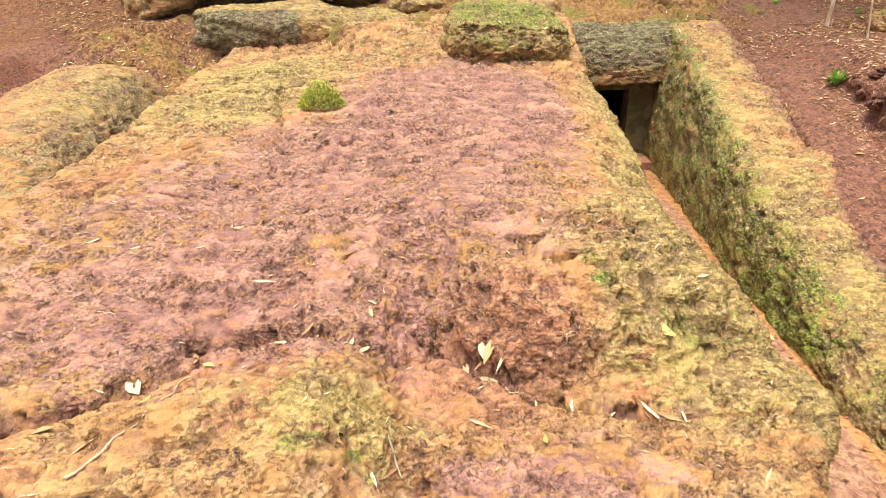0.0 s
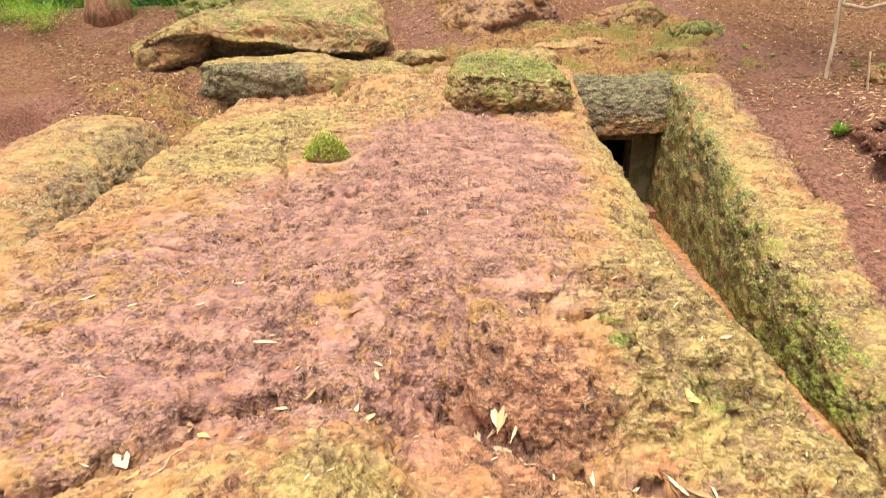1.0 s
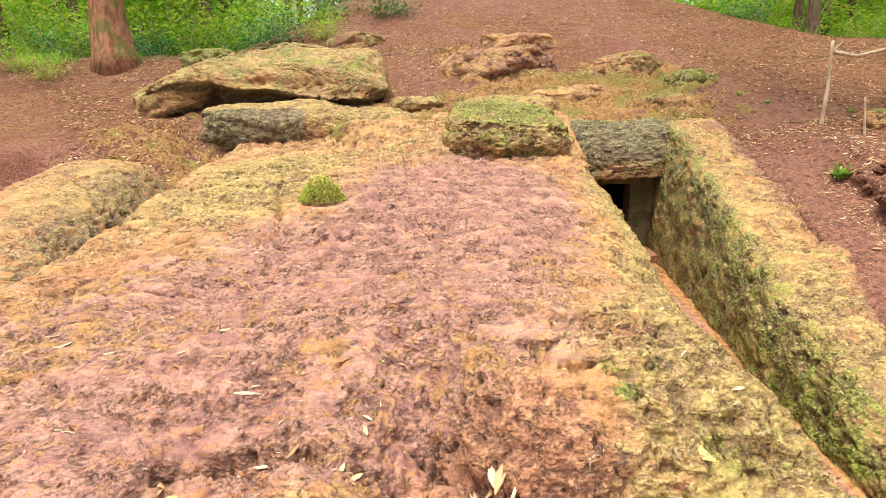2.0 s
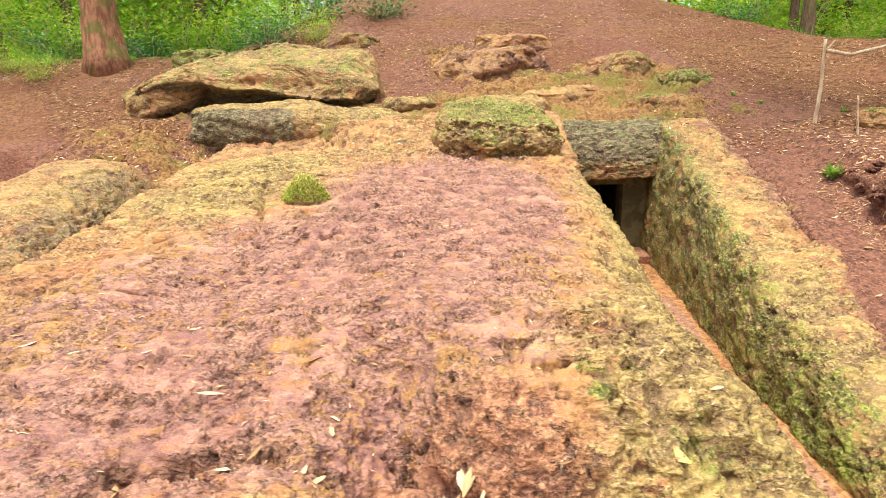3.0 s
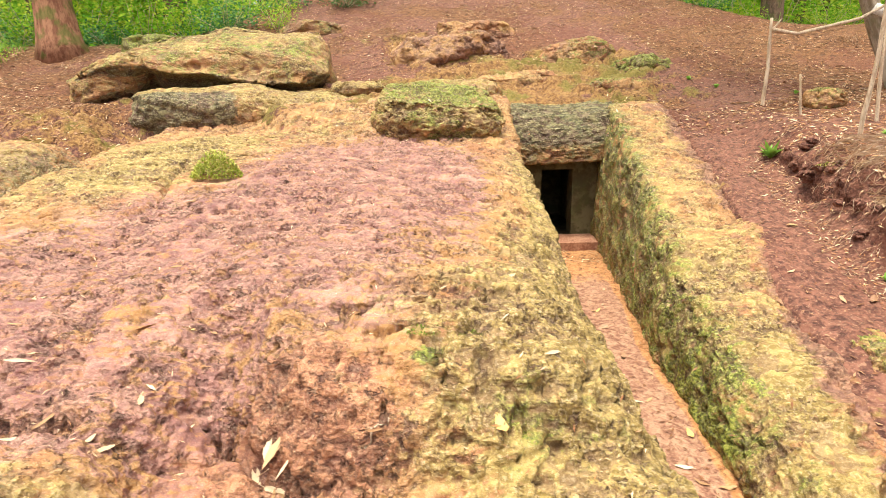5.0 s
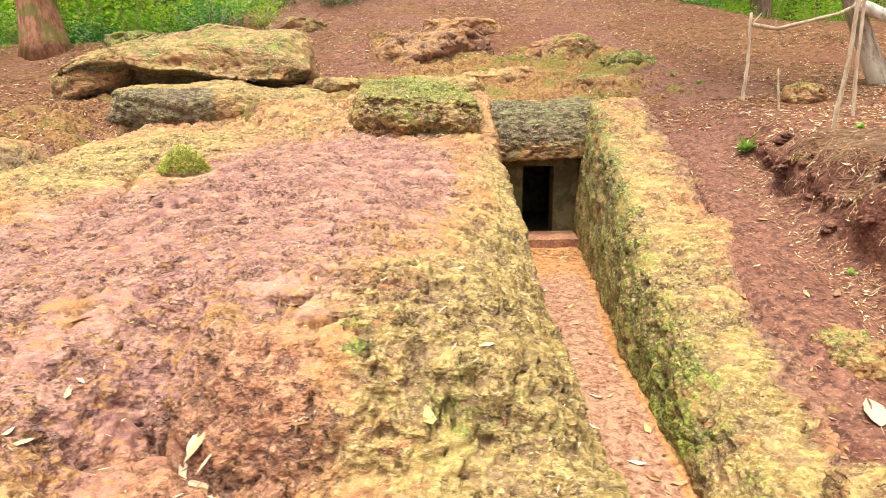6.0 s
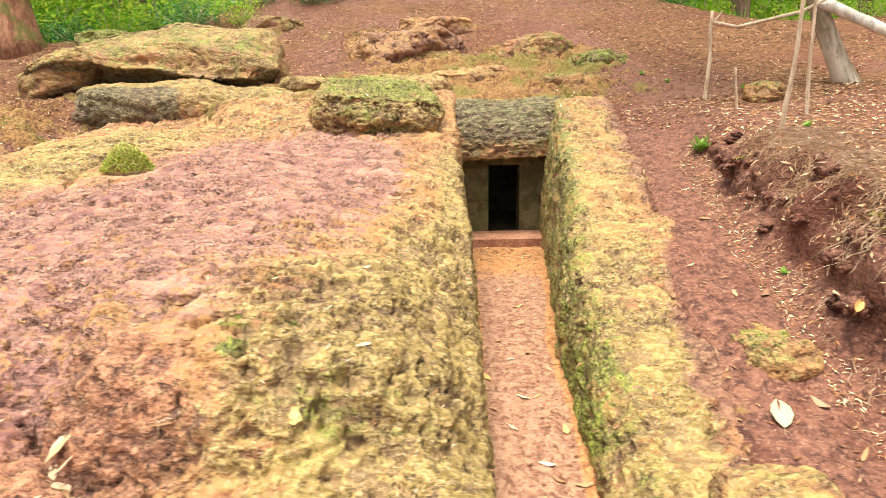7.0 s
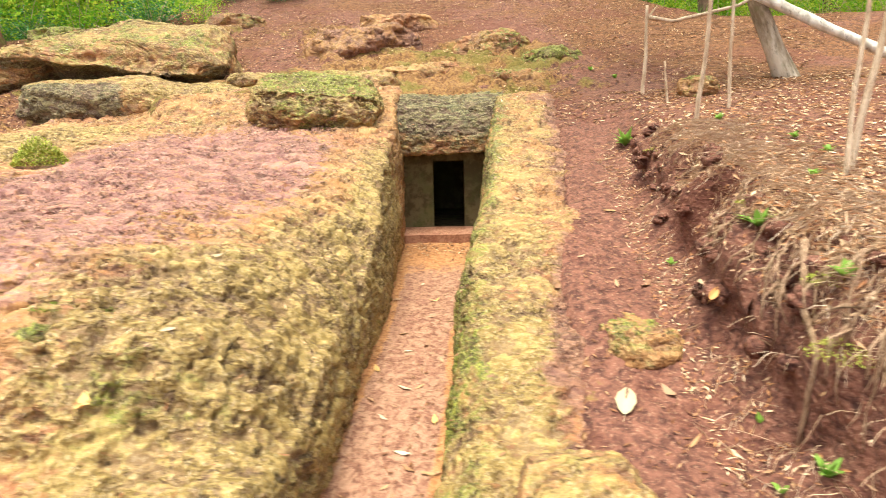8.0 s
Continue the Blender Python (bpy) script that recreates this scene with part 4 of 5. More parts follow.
def tree_meshes(height, radius, seed, bark, sides=14, flare=0.9, first_limb=0.3, leaves=1500, leaf=0.16, low_limbs=0):
    rng = random.Random(seed)
    n = 16
    stem = [Vector((0.05 * height * 0.1 * math.sin(i * 0.7 + seed), 0.04 * height * 0.1 * math.cos(i * 0.5 + seed), height * (i / (n - 1)) ** 1.35 - 0.25)) for i in range(n)]
    radii = [radius * (1 - 0.8 * i / (n - 1)) * (1 + flare * math.exp(-i / 1.2)) for i in range(n)]
    verts, faces = tube(stem, radii, sides, wobble=0.14, rng=rng)
    spots = []
    for k in range(9 + low_limbs):
        t = rng.uniform(first_limb, 0.97) if k >= low_limbs else rng.uniform(0.1, first_limb)
        at = stem[min(n - 1, int(t * (n - 1)))]
        w = rng.uniform(0, 6.28)
        length = height * rng.uniform(0.16, 0.34) * (1.15 - 0.6 * t)
        end = at + Vector((math.cos(w), math.sin(w), rng.uniform(0.1, 0.6))) * length
        pts = bent(at, end, 6, length * 0.06, rng)
        tube(pts, [radius * 0.32 * (1 - t * 0.5) * (1 - 0.85 * i / 5) for i in range(6)], 6, verts, faces)
        for p in pts[2:]:
            spots.append(p)
            for _ in range(2):
                tip = p + Vector((rng.uniform(-1, 1), rng.uniform(-1, 1), rng.uniform(-0.3, 0.5))) * length * 0.35
                tube([p, p.lerp(tip, 0.5) + Vector((0, 0, 0.03)), tip], [radius * 0.07, radius * 0.05, radius * 0.02], 4, verts, faces)
                spots.append(tip)
    trunk = plain("trunk", verts, faces, bark)
    crown = plain("crown", *leaf_cloud(spots, leaves, leaf, height * 0.045, rng), WOOD_LEAF, False)
    return trunk, crown


def tree(at, meshes, label, turn=0.0, scale=1.0, lean=(0, 0), group=""):
    t = new("tree")
    part("trunk", meshes[0], t), part("crown", meshes[1], t)
    t.matrix_basis = pose(*at, lean[0], lean[1], 0) @ pose(0, 0, 0, 0, 0, turn) @ Matrix.Scale(scale, 4)
    return tagged(t, label, "tree", group)


old_oak = tree_meshes(15, 0.27, 3, BARK, 24, 0.9, 0.72, 1300, 0.2)
slim_a = tree_meshes(11, 0.13, 5, DARK_BARK, 10, 0.5, 0.4, 1500, 0.15)
slim_b = tree_meshes(10, 0.17, 8, DARK_BARK, 10, 0.6, 0.35, 1600, 0.15, 3)
slim_c = tree_meshes(11, 0.1, 9, DARK_BARK, 12, 0.6, 0.5, 1200, 0.15)
birch = tree_meshes(7, 0.12, 11, PALE_BARK, 14, 0.5, 0.4, 1400, 0.14)
tree((*drop(-5.75, 10.3)[0],), old_oak, "thick reddish-brown trunk with mossy foot", 20)
tree((*drop(7.3, 11.5, 12)[0],), slim_c, "dark-barked woodland tree with grass at its foot", 70, 1.2)
tree((6.34, 6.98, 1.55), birch, "pale leaning trunk with grey-brown bark", 130, 1.0, (-3, -23))
rng = random.Random(21)
spots = []
for k in range(90):
    w = rng.uniform(-1.1, 1.1)
    d = rng.uniform(14, 36)
    x, y = d * math.sin(w), d * math.cos(w) + 1
    if -2.5 < x < 6.0 and y < 20:
        continue
    spots.append((x, y))
for i, (x, y) in enumerate(spots):
    place, _ = drop(x, y, 12)
    tree((x, y, place.z), slim_a if i % 2 else slim_b, "slim woodland tree with green leaves", rng.uniform(0, 360), rng.uniform(0.8, 1.4), (rng.uniform(-4, 4), rng.uniform(-4, 4)), "woodland trees")


# ---- undergrowth ----
def shrub_meshes(height, width, seed, material, leaves, leaf):
    rng = random.Random(seed)
    verts, faces, spots = [], [], []
    for k in range(9):
        w = rng.uniform(0, 6.28)
        end = Vector((math.cos(w) * width * rng.uniform(0.2, 0.6), math.sin(w) * width * rng.uniform(0.2, 0.6), height * rng.uniform(0.5, 1)))
        pts = bent((0, 0, -0.1), end, 6, height * 0.05, rng)
        tube(pts, [0.014 * (1 - 0.8 * i / 5) for i in range(6)], 5, verts, faces)
        spots += pts[1:]
    return plain("stem", verts, faces, STICK), plain("foliage", *leaf_cloud(spots, leaves, leaf, width * 0.16, rng), material, False)


def shrub(at, meshes, label, turn, scale, group):
    s = new("shrub")
    part("stem", meshes[0], s), part("foliage", meshes[1], s)
    s.matrix_basis = pose(*at, 0, 0, turn) @ Matrix.Scale(scale, 4)
    return tagged(s, label, "shrub", group)


bushes = [shrub_meshes(1.3, 1.6, 31, WOOD_LEAF, 1300, 0.075), shrub_meshes(0.6, 1.3, 32, IVY_LEAF, 1100, 0.07), shrub_meshes(3.2, 2.8, 33, WOOD_LEAF, 2600, 0.1)]
bushes.append(shrub_meshes(4.6, 3.8, 34, WOOD_LEAF, 4200, 0.17))
for k in range(44):
    side = -1 if k % 2 else 1
    y = rng.uniform(17, 30)
    x = side * rng.uniform(0.3, 1.05) * y + 1.0
    shrub(drop(x, y, 14)[0], bushes[3], "tall leafy bush in the depth of the wood", rng.uniform(0, 360), rng.uniform(0.8, 1.3), "undergrowth")
for k in range(130):
    side = -1 if k % 2 else 1
    y = rng.uniform(11, 24)
    x = rng.uniform(-12, -4.2) * (y / 13) if side < 0 else rng.uniform(6.8, 13) * (y / 13)
    if 6.0 < x < 9.5 and y < 14:
        continue
    place, _ = drop(x, y, 12)
    kind = 1 if rng.random() < 0.3 else (2 if y > 14 else 0)
    shrub(place, bushes[kind], ("dark green ivy mound" if kind == 1 else "green leafy woodland shrub"), rng.uniform(0, 360), rng.uniform(0.7, 1.2), "undergrowth")
for x, y, kind, k in ((-3.2, 11.2, 1, 0.9), (-2.3, 11.3, 0, 0.55), (-4.0, 12.0, 1, 1.0), (-3.4, 12.6, 0, 0.9), (-2.6, 12.8, 1, 1.0), (-6.6, 9.6, 0, 0.4), (-7.4, 10.0, 0, 0.5), (9.6, 11.4, 0, 0.6), (9.9, 10.2, 0, 0.5), (-1.2, 12.9, 1, 0.9), (6.2, 11.9, 1, 0.7), (7.5, 12.3, 0, 0.6), (8.5, 11.7, 0, 0.55), (9.5, 12.6, 0, 0.8), (10.5, 11.2, 0, 0.6), (11.0, 9.4, 0, 0.7)):
    place, _ = drop(x, y, 12)
    shrub(place, bushes[kind], ("dark green ivy mound" if kind == 1 else "green leafy woodland shrub"), rng.uniform(0, 360), k, "undergrowth")


# ---- small plants ----
def blade(length, width, rise, curl, verts, faces, turn, at=(0, 0, 0), n=7):
    base = len(verts)
    co, si = math.cos(turn), math.sin(turn)
    for i in range(n):
        t = i / (n - 1)
        r, h = length * t * math.cos(rise) * (1 - 0.1 * curl * t), length * (math.sin(rise) * t - curl * t * t * 0.5)
        w = width * math.sin(math.pi * (0.12 + 0.88 * t) ** 0.8) * 0.5
        for s, dip in ((-1, 0.25), (0, 0.0), (1, 0.25)):
            verts.append(Vector(at) + Vector((r * co - s * w * si, r * si + s * w * co, h + dip * w)))
    for i in range(n - 1):
        for s in (0, 1):
            q = base + i * 3 + s
            faces.append((q, q + 1, q + 4, q + 3))


def rosette(at, count, length, label, seed, width=0.035, group=""):
    rng = random.Random(seed)
    top = new("plant")
    top.location = at
    for k in range(count):
        verts, faces = [], []
        blade(length * rng.uniform(0.6, 1.1), width * rng.uniform(0.8, 1.2), rng.uniform(0.55, 1.4), rng.uniform(0.3, 0.8), verts, faces, 6.28 * k / count + rng.uniform(-0.3, 0.3))
        part("leaf", plain("leaf", verts, faces, GREEN_LEAF), top)
    return tagged(top, label, "plant", group)


for i, (x, y, count, length, width) in enumerate(((3.92, 5.46, 26, 0.27, 0.05), (3.68, 2.84, 12, 0.15, 0.04), (4.42, 4.76, 8, 0.09, 0.035), (4.5, 3.92, 7, 0.09, 0.035), (4.43, 3.51, 6, 0.08, 0.03), (4.05, 3.05, 6, 0.08, 0.03), (3.66, 2.24, 9, 0.11, 0.035), (3.47, 2.33, 3, 0.07, 0.025), (3.4, 2.05, 3, 0.07, 0.025), (3.62, 3.6, 5, 0.07, 0.025), (3.5, 1.98, 12, 0.1, 0.03), (4.3, 8.2, 5, 0.11, 0.05), (4.55, 7.9, 5, 0.11, 0.05), (5.2, 7.2, 5, 0.1, 0.04), (-4.6, 9.3, 6, 0.1, 0.04))):
    place, _ = drop(x, y)
    rosette(place, count, length, "bright green hart's-tongue fern" if i == 0 else "small bright green seedling", 60 + i, width, "" if i == 0 else "seedlings")


def moss_tuft(at, width, height, count, label, seed, material, size=1.0):
    """A cushion of short blades."""
    rng = random.Random(seed)
    verts, faces = [], []
    for _ in range(count):
        a, r = rng.uniform(0, 6.28), math.sqrt(rng.random()) * width
        p = (math.cos(a) * r * 1.3, math.sin(a) * r, height * (1 - (r / width) ** 2) * rng.uniform(0.4, 1))
        blade(rng.uniform(0.02, 0.05) * size, 0.008 * size, rng.uniform(0.3, 1.4), 0.8, verts, faces, rng.uniform(0, 6.28), p, 4)
    ob = new("moss_tuft", plain("moss_tuft", verts, faces, material, False))
    ob.location = at
    return tagged(ob, label, "moss")


for i, (x, y, w, h, c) in enumerate(((-1.06, 4.8, 0.165, 0.23, 2600), (0.72, 2.3, 0.06, 0.004, 260), (0.9, 2.32, 0.04, 0.004, 120), (3.56, 2.06, 0.1, 0.06, 500), (3.66, 2.3, 0.08, 0.04, 260), (3.78, 3.1, 0.07, 0.03, 160), (3.88, 4.6, 0.08, 0.04, 200))):
    place, _ = drop(x, y)
    moss_tuft(place + Vector((0, 0, -0.01)), w, h, c, "round green moss cushion on the slab" if i == 0 else ("small dark green moss patch on tufa" if i < 3 else "bright green moss on the earth bank"), 80 + i, DARK_MOSS if 0 < i < 3 else MOSS_LEAF, 1.0 if i == 0 else 0.45)


def grass_tuft(at, count, length, spread_by, label, seed, material):
    rng = random.Random(seed)
    verts, faces = [], []
    for _ in range(count):
        a, r = rng.uniform(0, 6.28), rng.random() * spread_by
        blade(length * rng.uniform(0.5, 1.2), 0.005 if material is STRAW else 0.012, rng.uniform(0.05, 0.7) if material is STRAW else rng.uniform(0.7, 1.4), rng.uniform(0.4, 1.1), verts, faces, rng.uniform(0, 6.28), (math.cos(a) * r, math.sin(a) * r, -0.02), 5)
    ob = new("grass_tuft", plain("grass_tuft", verts, faces, material, False))
    ob.location = at
    return tagged(ob, label, "grass", "grass tufts")


for i, (x, y, count, length, w, dry) in enumerate(((7.1, 11.3, 120, 0.4, 0.25, 0), (7.6, 11.2, 80, 0.4, 0.2, 0), (9.0, 10.4, 140, 0.5, 0.4, 1), (7.2, 9.2, 90, 0.35, 0.3, 1), (-6.4, 9.4, 140, 0.45, 0.5, 1), (-7.2, 9.6, 140, 0.5, 0.5, 1), (-6.9, 10.3, 120, 0.5, 0.5, 0), (-5.2, 9.5, 60, 0.3, 0.3, 1), (3.95, 3.2, 60, 0.22, 0.15, 1), (4.0, 2.6, 80, 0.25, 0.2, 1), (3.95, 2.2, 80, 0.25, 0.2, 1), (4.1, 3.7, 50, 0.2, 0.15, 1))):
    grass_tuft(drop(x, y)[0], count, length, w, "dry straw-coloured grass tuft" if dry else "green grass tuft at a tree foot", 140 + i, STRAW if dry else GREEN_LEAF)


# ---- sticks, fallen poles and roots ----
def stick(name, points, radius, label, seed, material=STICK, sides=8, fork=None):
    rng = random.Random(seed)
    pts = []
    for a, b in zip(points[:-1], points[1:]):
        pts += bent(a, b, 7, (Vector(b) - Vector(a)).length * 0.01, rng)[:-1]
    pts.append(Vector(points[-1]))
    verts, faces = tube(pts, [radius * (1 - 0.35 * i / len(pts)) for i in range(len(pts))], sides, wobble=0.25, rng=rng)
    for a, b in fork or ():
        tube(bent(a, b, 4, 0.01, rng), [radius * 0.6, radius * 0.5, radius * 0.4, radius * 0.2], 6, verts, faces)
    ob = new(name, plain(name, verts, faces, material))
    return tagged(ob, label, "stick" if name == "stick" else name.split("_")[0])


stick("stick", [(4.48, 6.66, 1.3), (4.5, 6.66, 1.9), (4.48, 6.66, 2.43)], 0.023, "upright dead stick driven into the litter", 1, fork=[((4.48, 6.66, 2.3), (4.58, 6.64, 2.42))])
stick("stick", [(4.5, 6.63, 2.3), (4.75, 6.6, 2.25), (5.5, 6.7, 2.42), (5.95, 6.85, 2.62)], 0.023, "thin bare branch hanging between stick and trunk", 2)
stick("stick", [(4.3, 4.9, 1.05), (4.32, 4.86, 1.7), (4.3, 4.8, 2.6)], 0.02, "thin upright dead stick on the bank", 3)
stick("stick", [(4.83, 5.4, 1.2), (4.79, 5.4, 1.8), (4.74, 5.4, 2.7)], 0.017, "thin upright dead stick on the bank", 4)
stick("stick", [(4.26, 3.1, 0.7), (4.3, 3.12, 1.2), (4.4, 3.15, 1.95)], 0.02, "thin stick leaning over the bank", 5)
stick("stick", [(4.18, 3.0, 0.75), (4.2, 3.05, 1.2), (4.24, 3.1, 1.9)], 0.014, "thin stick leaning over the bank", 6)
stick("stick", [(4.52, 6.0, 1.3), (4.45, 6.0, 1.78)], 0.013, "short broken stick in the litter", 7)
stick("pole", [(5.85, 7.0, 2.58), (6.45, 6.6, 2.15), (6.86, 6.3, 1.86), (7.4, 5.9, 1.45)], 0.062, "pale fallen trunk leaning on the tree", 8, POLE_WOOD, 12)

rng = random.Random(77)
for k, (y, length) in enumerate(((2.5, 0.55), (2.62, 0.4), (2.4, 0.35), (2.9, 0.3), (2.3, 0.45), (2.15, 0.55), (2.75, 0.5), (3.3, 0.22), (2.05, 0.4), (2.55, 0.25), (1.95, 0.5), (3.0, 0.25))):
    lip, _ = drop(float(bank_foot(y)) + 0.28, y)
    pts, px, py = [], -0.03, 0.0
    for i in range(10):
        t = i / 9
        px, py = px - rng.uniform(0.0, 0.045) * (1 - t), py + rng.uniform(-0.025, 0.02)
        pts.append(lip + Vector((px, py, 0.015 - length * t ** 1.4)))
    verts, faces = tube(pts, [0.0065 * rng.uniform(0.5, 1.3) * (1 - 0.6 * i / 10) for i in range(10)], 6, wobble=0.3, rng=rng)
    for _ in range(2):
        p = rng.choice(pts[2:7])
        q = p + Vector((rng.uniform(-0.12, 0.02), rng.uniform(-0.1, 0.1), rng.uniform(-0.16, -0.06)))
        tube([p, p.lerp(q, 0.5) + Vector((-0.02, 0.01, 0.01)), q], [0.006, 0.005, 0.003], 5, verts, faces)
    tagged(new("root", plain("root", verts, faces, ROOT)), "bare root hanging down the earth bank", "root", "roots on the bank")


# one long root that hangs free from the lip to the foot of the bank
verts, faces = tube(bent((3.66, 2.48, 0.72), (3.58, 2.33, 0.5), 5, 0.006, rng)[:-1] + bent((3.58, 2.33, 0.5), (3.56, 2.19, 0.36), 4, 0.006, rng)[:-1] + bent((3.56, 2.19, 0.36), (3.54, 2.2, -0.02), 6, 0.008, rng), [0.015 - 0.0006 * i for i in range(13)], 7, wobble=0.3, rng=rng)
tube(bent((3.57, 2.25, 0.42), (3.68, 2.12, 0.2), 4, 0.01, rng), [0.009, 0.008, 0.006, 0.004], 6, verts, faces)
tagged(new("root", plain("root", verts, faces, ROOT)), "long pale root hanging free before the bank", "root", "roots on the bank")


# ---- leaves on the ground ----
def leaf_mesh(name, material, length, width, curl, seed):
    rng = random.Random(seed)
    verts, faces, n = [], [], 9
    for i in range(n):
        t = i / (n - 1)
        w = width * math.sin(math.pi * min(1, 0.05 + 0.95 * t) ** 0.85) * 0.5 + 0.0008
        for s in (-1, -0.5, 0, 0.5, 1):
            edge = 1 + (0.1 * (i % 2) if abs(s) == 1 else 0)
            verts.append(((t - 0.5) * length, s * w * edge, curl * length * ((t - 0.5) ** 2 * 1.2 + 0.05 * math.sin(t * 9 + seed)) + abs(s) * w * 0.6 * (1 + 2 * curl * math.sin(t * 5 + seed)) + rng.uniform(0, 0.02)))
    for i in range(n - 1):
        for s in range(4):
            q = i * 5 + s
            faces.append((q, q + 1, q + 6, q + 5))
    tube([(-0.5 * length, 0, curl * length * 0.3), (-0.62 * length, 0.004, curl * length * 0.3), (-0.75 * length, 0.0, curl * length * 0.2)], [0.007, 0.006, 0.004], 4, verts, faces)
    return plain(name, verts, faces, material)


LEAVES = {}
for kind, mat, width, curl in (("pale", PALE_LEAF, 0.28, 0.25), ("thin", PALE_LEAF, 0.13, 0.15), ("yellow", YELLOW_LEAF, 0.4, 0.35), ("broad", PALE_LEAF, 0.5, 0.12), ("cream", CREAM_LEAF, 0.42, 0.2), ("brown", BROWN_LEAF, 0.34, 0.3)):
    LEAVES[kind] = [leaf_mesh("dead_leaf", mat, 1.0, width, curl * c, 5 + int(c * 10)) for c in (0.5, 1.0, 1.6)]


def lay_leaf(x, y, length, kind, turn, rng, label):
    p, nn = drop(x, y)
    ob = new("dead_leaf", LEAVES[kind][rng.randrange(3)])
    up = (nn + Vector((0, 0, 1.2))).normalized()
    tilt = up.to_track_quat("Z", "Y").to_matrix().to_4x4()
    ob.matrix_basis = Matrix.Translation(p + up * 0.002) @ tilt @ pose(0, 0, 0, rng.uniform(-12, 12), rng.uniform(-8, 8), turn) @ Matrix.Scale(length, 4)
    return tagged(ob, label, "leaf", "fallen leaves on the rock")

rng = random.Random(9)
PALE_SPOTS = [(-0.57, 2.99), (-1.18, 2.83), (-1.29, 2.5), (-0.48, 2.5), (-0.23, 2.58), (0.43, 2.44), (0.59, 2.68), (1.13, 2.85), (0.51, 3.6), (0.42, 4.02), (-1.31, 3.79), (-2.14, 3.84), (-0.36, 2.26), (-0.36, 2.19), (-0.86, 2.35), (-0.38, 6.64), (-0.77, 5.26), (1.26, 5.83), (-0.37, 1.95), (-0.42, 1.97), (1.54, 3.5), (1.2, 2.2), (-0.97, 4.1), (0.1, 3.4), (-0.7, 6.2), (0.9, 6.1), (-1.6, 6.3)]
THIN_SPOTS = [(-1.07, 2.78), (-1.05, 2.82), (-1.29, 2.59), (-1.08, 2.55), (-0.25, 2.76), (1.05, 2.38), (-0.88, 2.3), (-1.9, 2.65), (-2.0, 2.72), (-1.66, 2.6), (0.13, 1.64), (-0.28, 1.4), (-0.22, 1.46), (-1.32, 1.44), (-0.95, 1.46), (0.93, 1.42), (1.07, 1.4), (1.11, 1.35), (-0.74, 2.06), (-0.62, 2.06), (-0.66, 2.03), (0.55, 1.99), (0.27, 1.9), (0.33, 1.88), (0.2, 1.94), (0.65, 1.79), (0.72, 1.78), (0.83, 1.76), (0.93, 1.69)]
PASSAGE_SPOTS = [(2.3, 6.0), (2.02, 6.2), (2.22, 4.9), (1.86, 3.0), (1.95, 3.3), (2.08, 3.9), (2.25, 4.3), (1.82, 2.3), (2.05, 2.2), (1.92, 2.45), (2.12, 4.75), (2.35, 5.3), (1.76, 3.55), (1.77, 3.18), (2.05, 3.32), (2.14, 2.97), (1.98, 2.69), (2.12, 2.54), (2.02, 2.57), (2.18, 3.65), (1.9, 4.1), (2.1, 4.4), (1.8, 4.8), (2.0, 5.2), (1.95, 3.8), (2.15, 5.6)]
PATH_SPOTS = [(3.23, 2.64), (3.23, 2.35), (3.39, 3.4), (3.23, 3.43), (2.89, 3.5), (3.44, 4.31), (3.09, 3.73), (2.82, 2.32), (3.35, 2.25), (3.53, 3.04), (3.61, 2.28), (2.8, 4.6), (3.1, 4.9), (3.3, 5.2), (2.75, 5.4), (3.5, 4.8)]
for x, y in PALE_SPOTS:
    lay_leaf(x, y, rng.uniform(0.05, 0.085), "pale", rng.uniform(0, 360), rng, "small pale dry leaf on the tufa slab")
for x, y in THIN_SPOTS:
    lay_leaf(x, y, rng.uniform(0.07, 0.13), "thin", rng.uniform(-50, 50), rng, "narrow curled dry leaf on the tufa")
for x, y in PASSAGE_SPOTS:
    lay_leaf(x, y, rng.uniform(0.05, 0.1), rng.choice(("pale", "pale", "brown", "brown", "yellow")), rng.uniform(0, 360), rng, "dry leaf on the passage floor")
for x, y in PATH_SPOTS:
    lay_leaf(x, y, rng.uniform(0.06, 0.12), rng.choice(("pale", "thin", "brown")), rng.uniform(0, 360), rng, "dry leaf on the brown earth path")
for x, y, size in ((0.99, 2.01, 0.1), (0.48, 1.83, 0.11), (0.38, 1.6, 0.05), (-0.97, 1.78, 0.06), (-1.18, 1.64, 0.07), (3.51, 2.85, 0.09), (-0.32, 2.58, 0.09)):
    lay_leaf(x, y, size, "yellow", rng.uniform(40, 120), rng, "small curled yellow-orange dry leaf")
lay_leaf(3.02, 2.59, 0.2, "cream", 60, rng, "large pale cream leaf with a long stalk")
lay_leaf(0.24, 1.95, 0.1, "pale", -38, rng, "large pale curled leaf in the rock gutter")
lay_leaf(-1.08, 1.9, 0.1, "pale", 20, rng, "pale crumpled leaf on the tufa")
lay_leaf(-1.28, 1.76, 0.12, "broad", 5, rng, "pale pinkish flat leaf on the tufa")
lay_leaf(-1.48, 1.49, 0.06, "broad", 50, rng, "small pale leaf on the tufa")

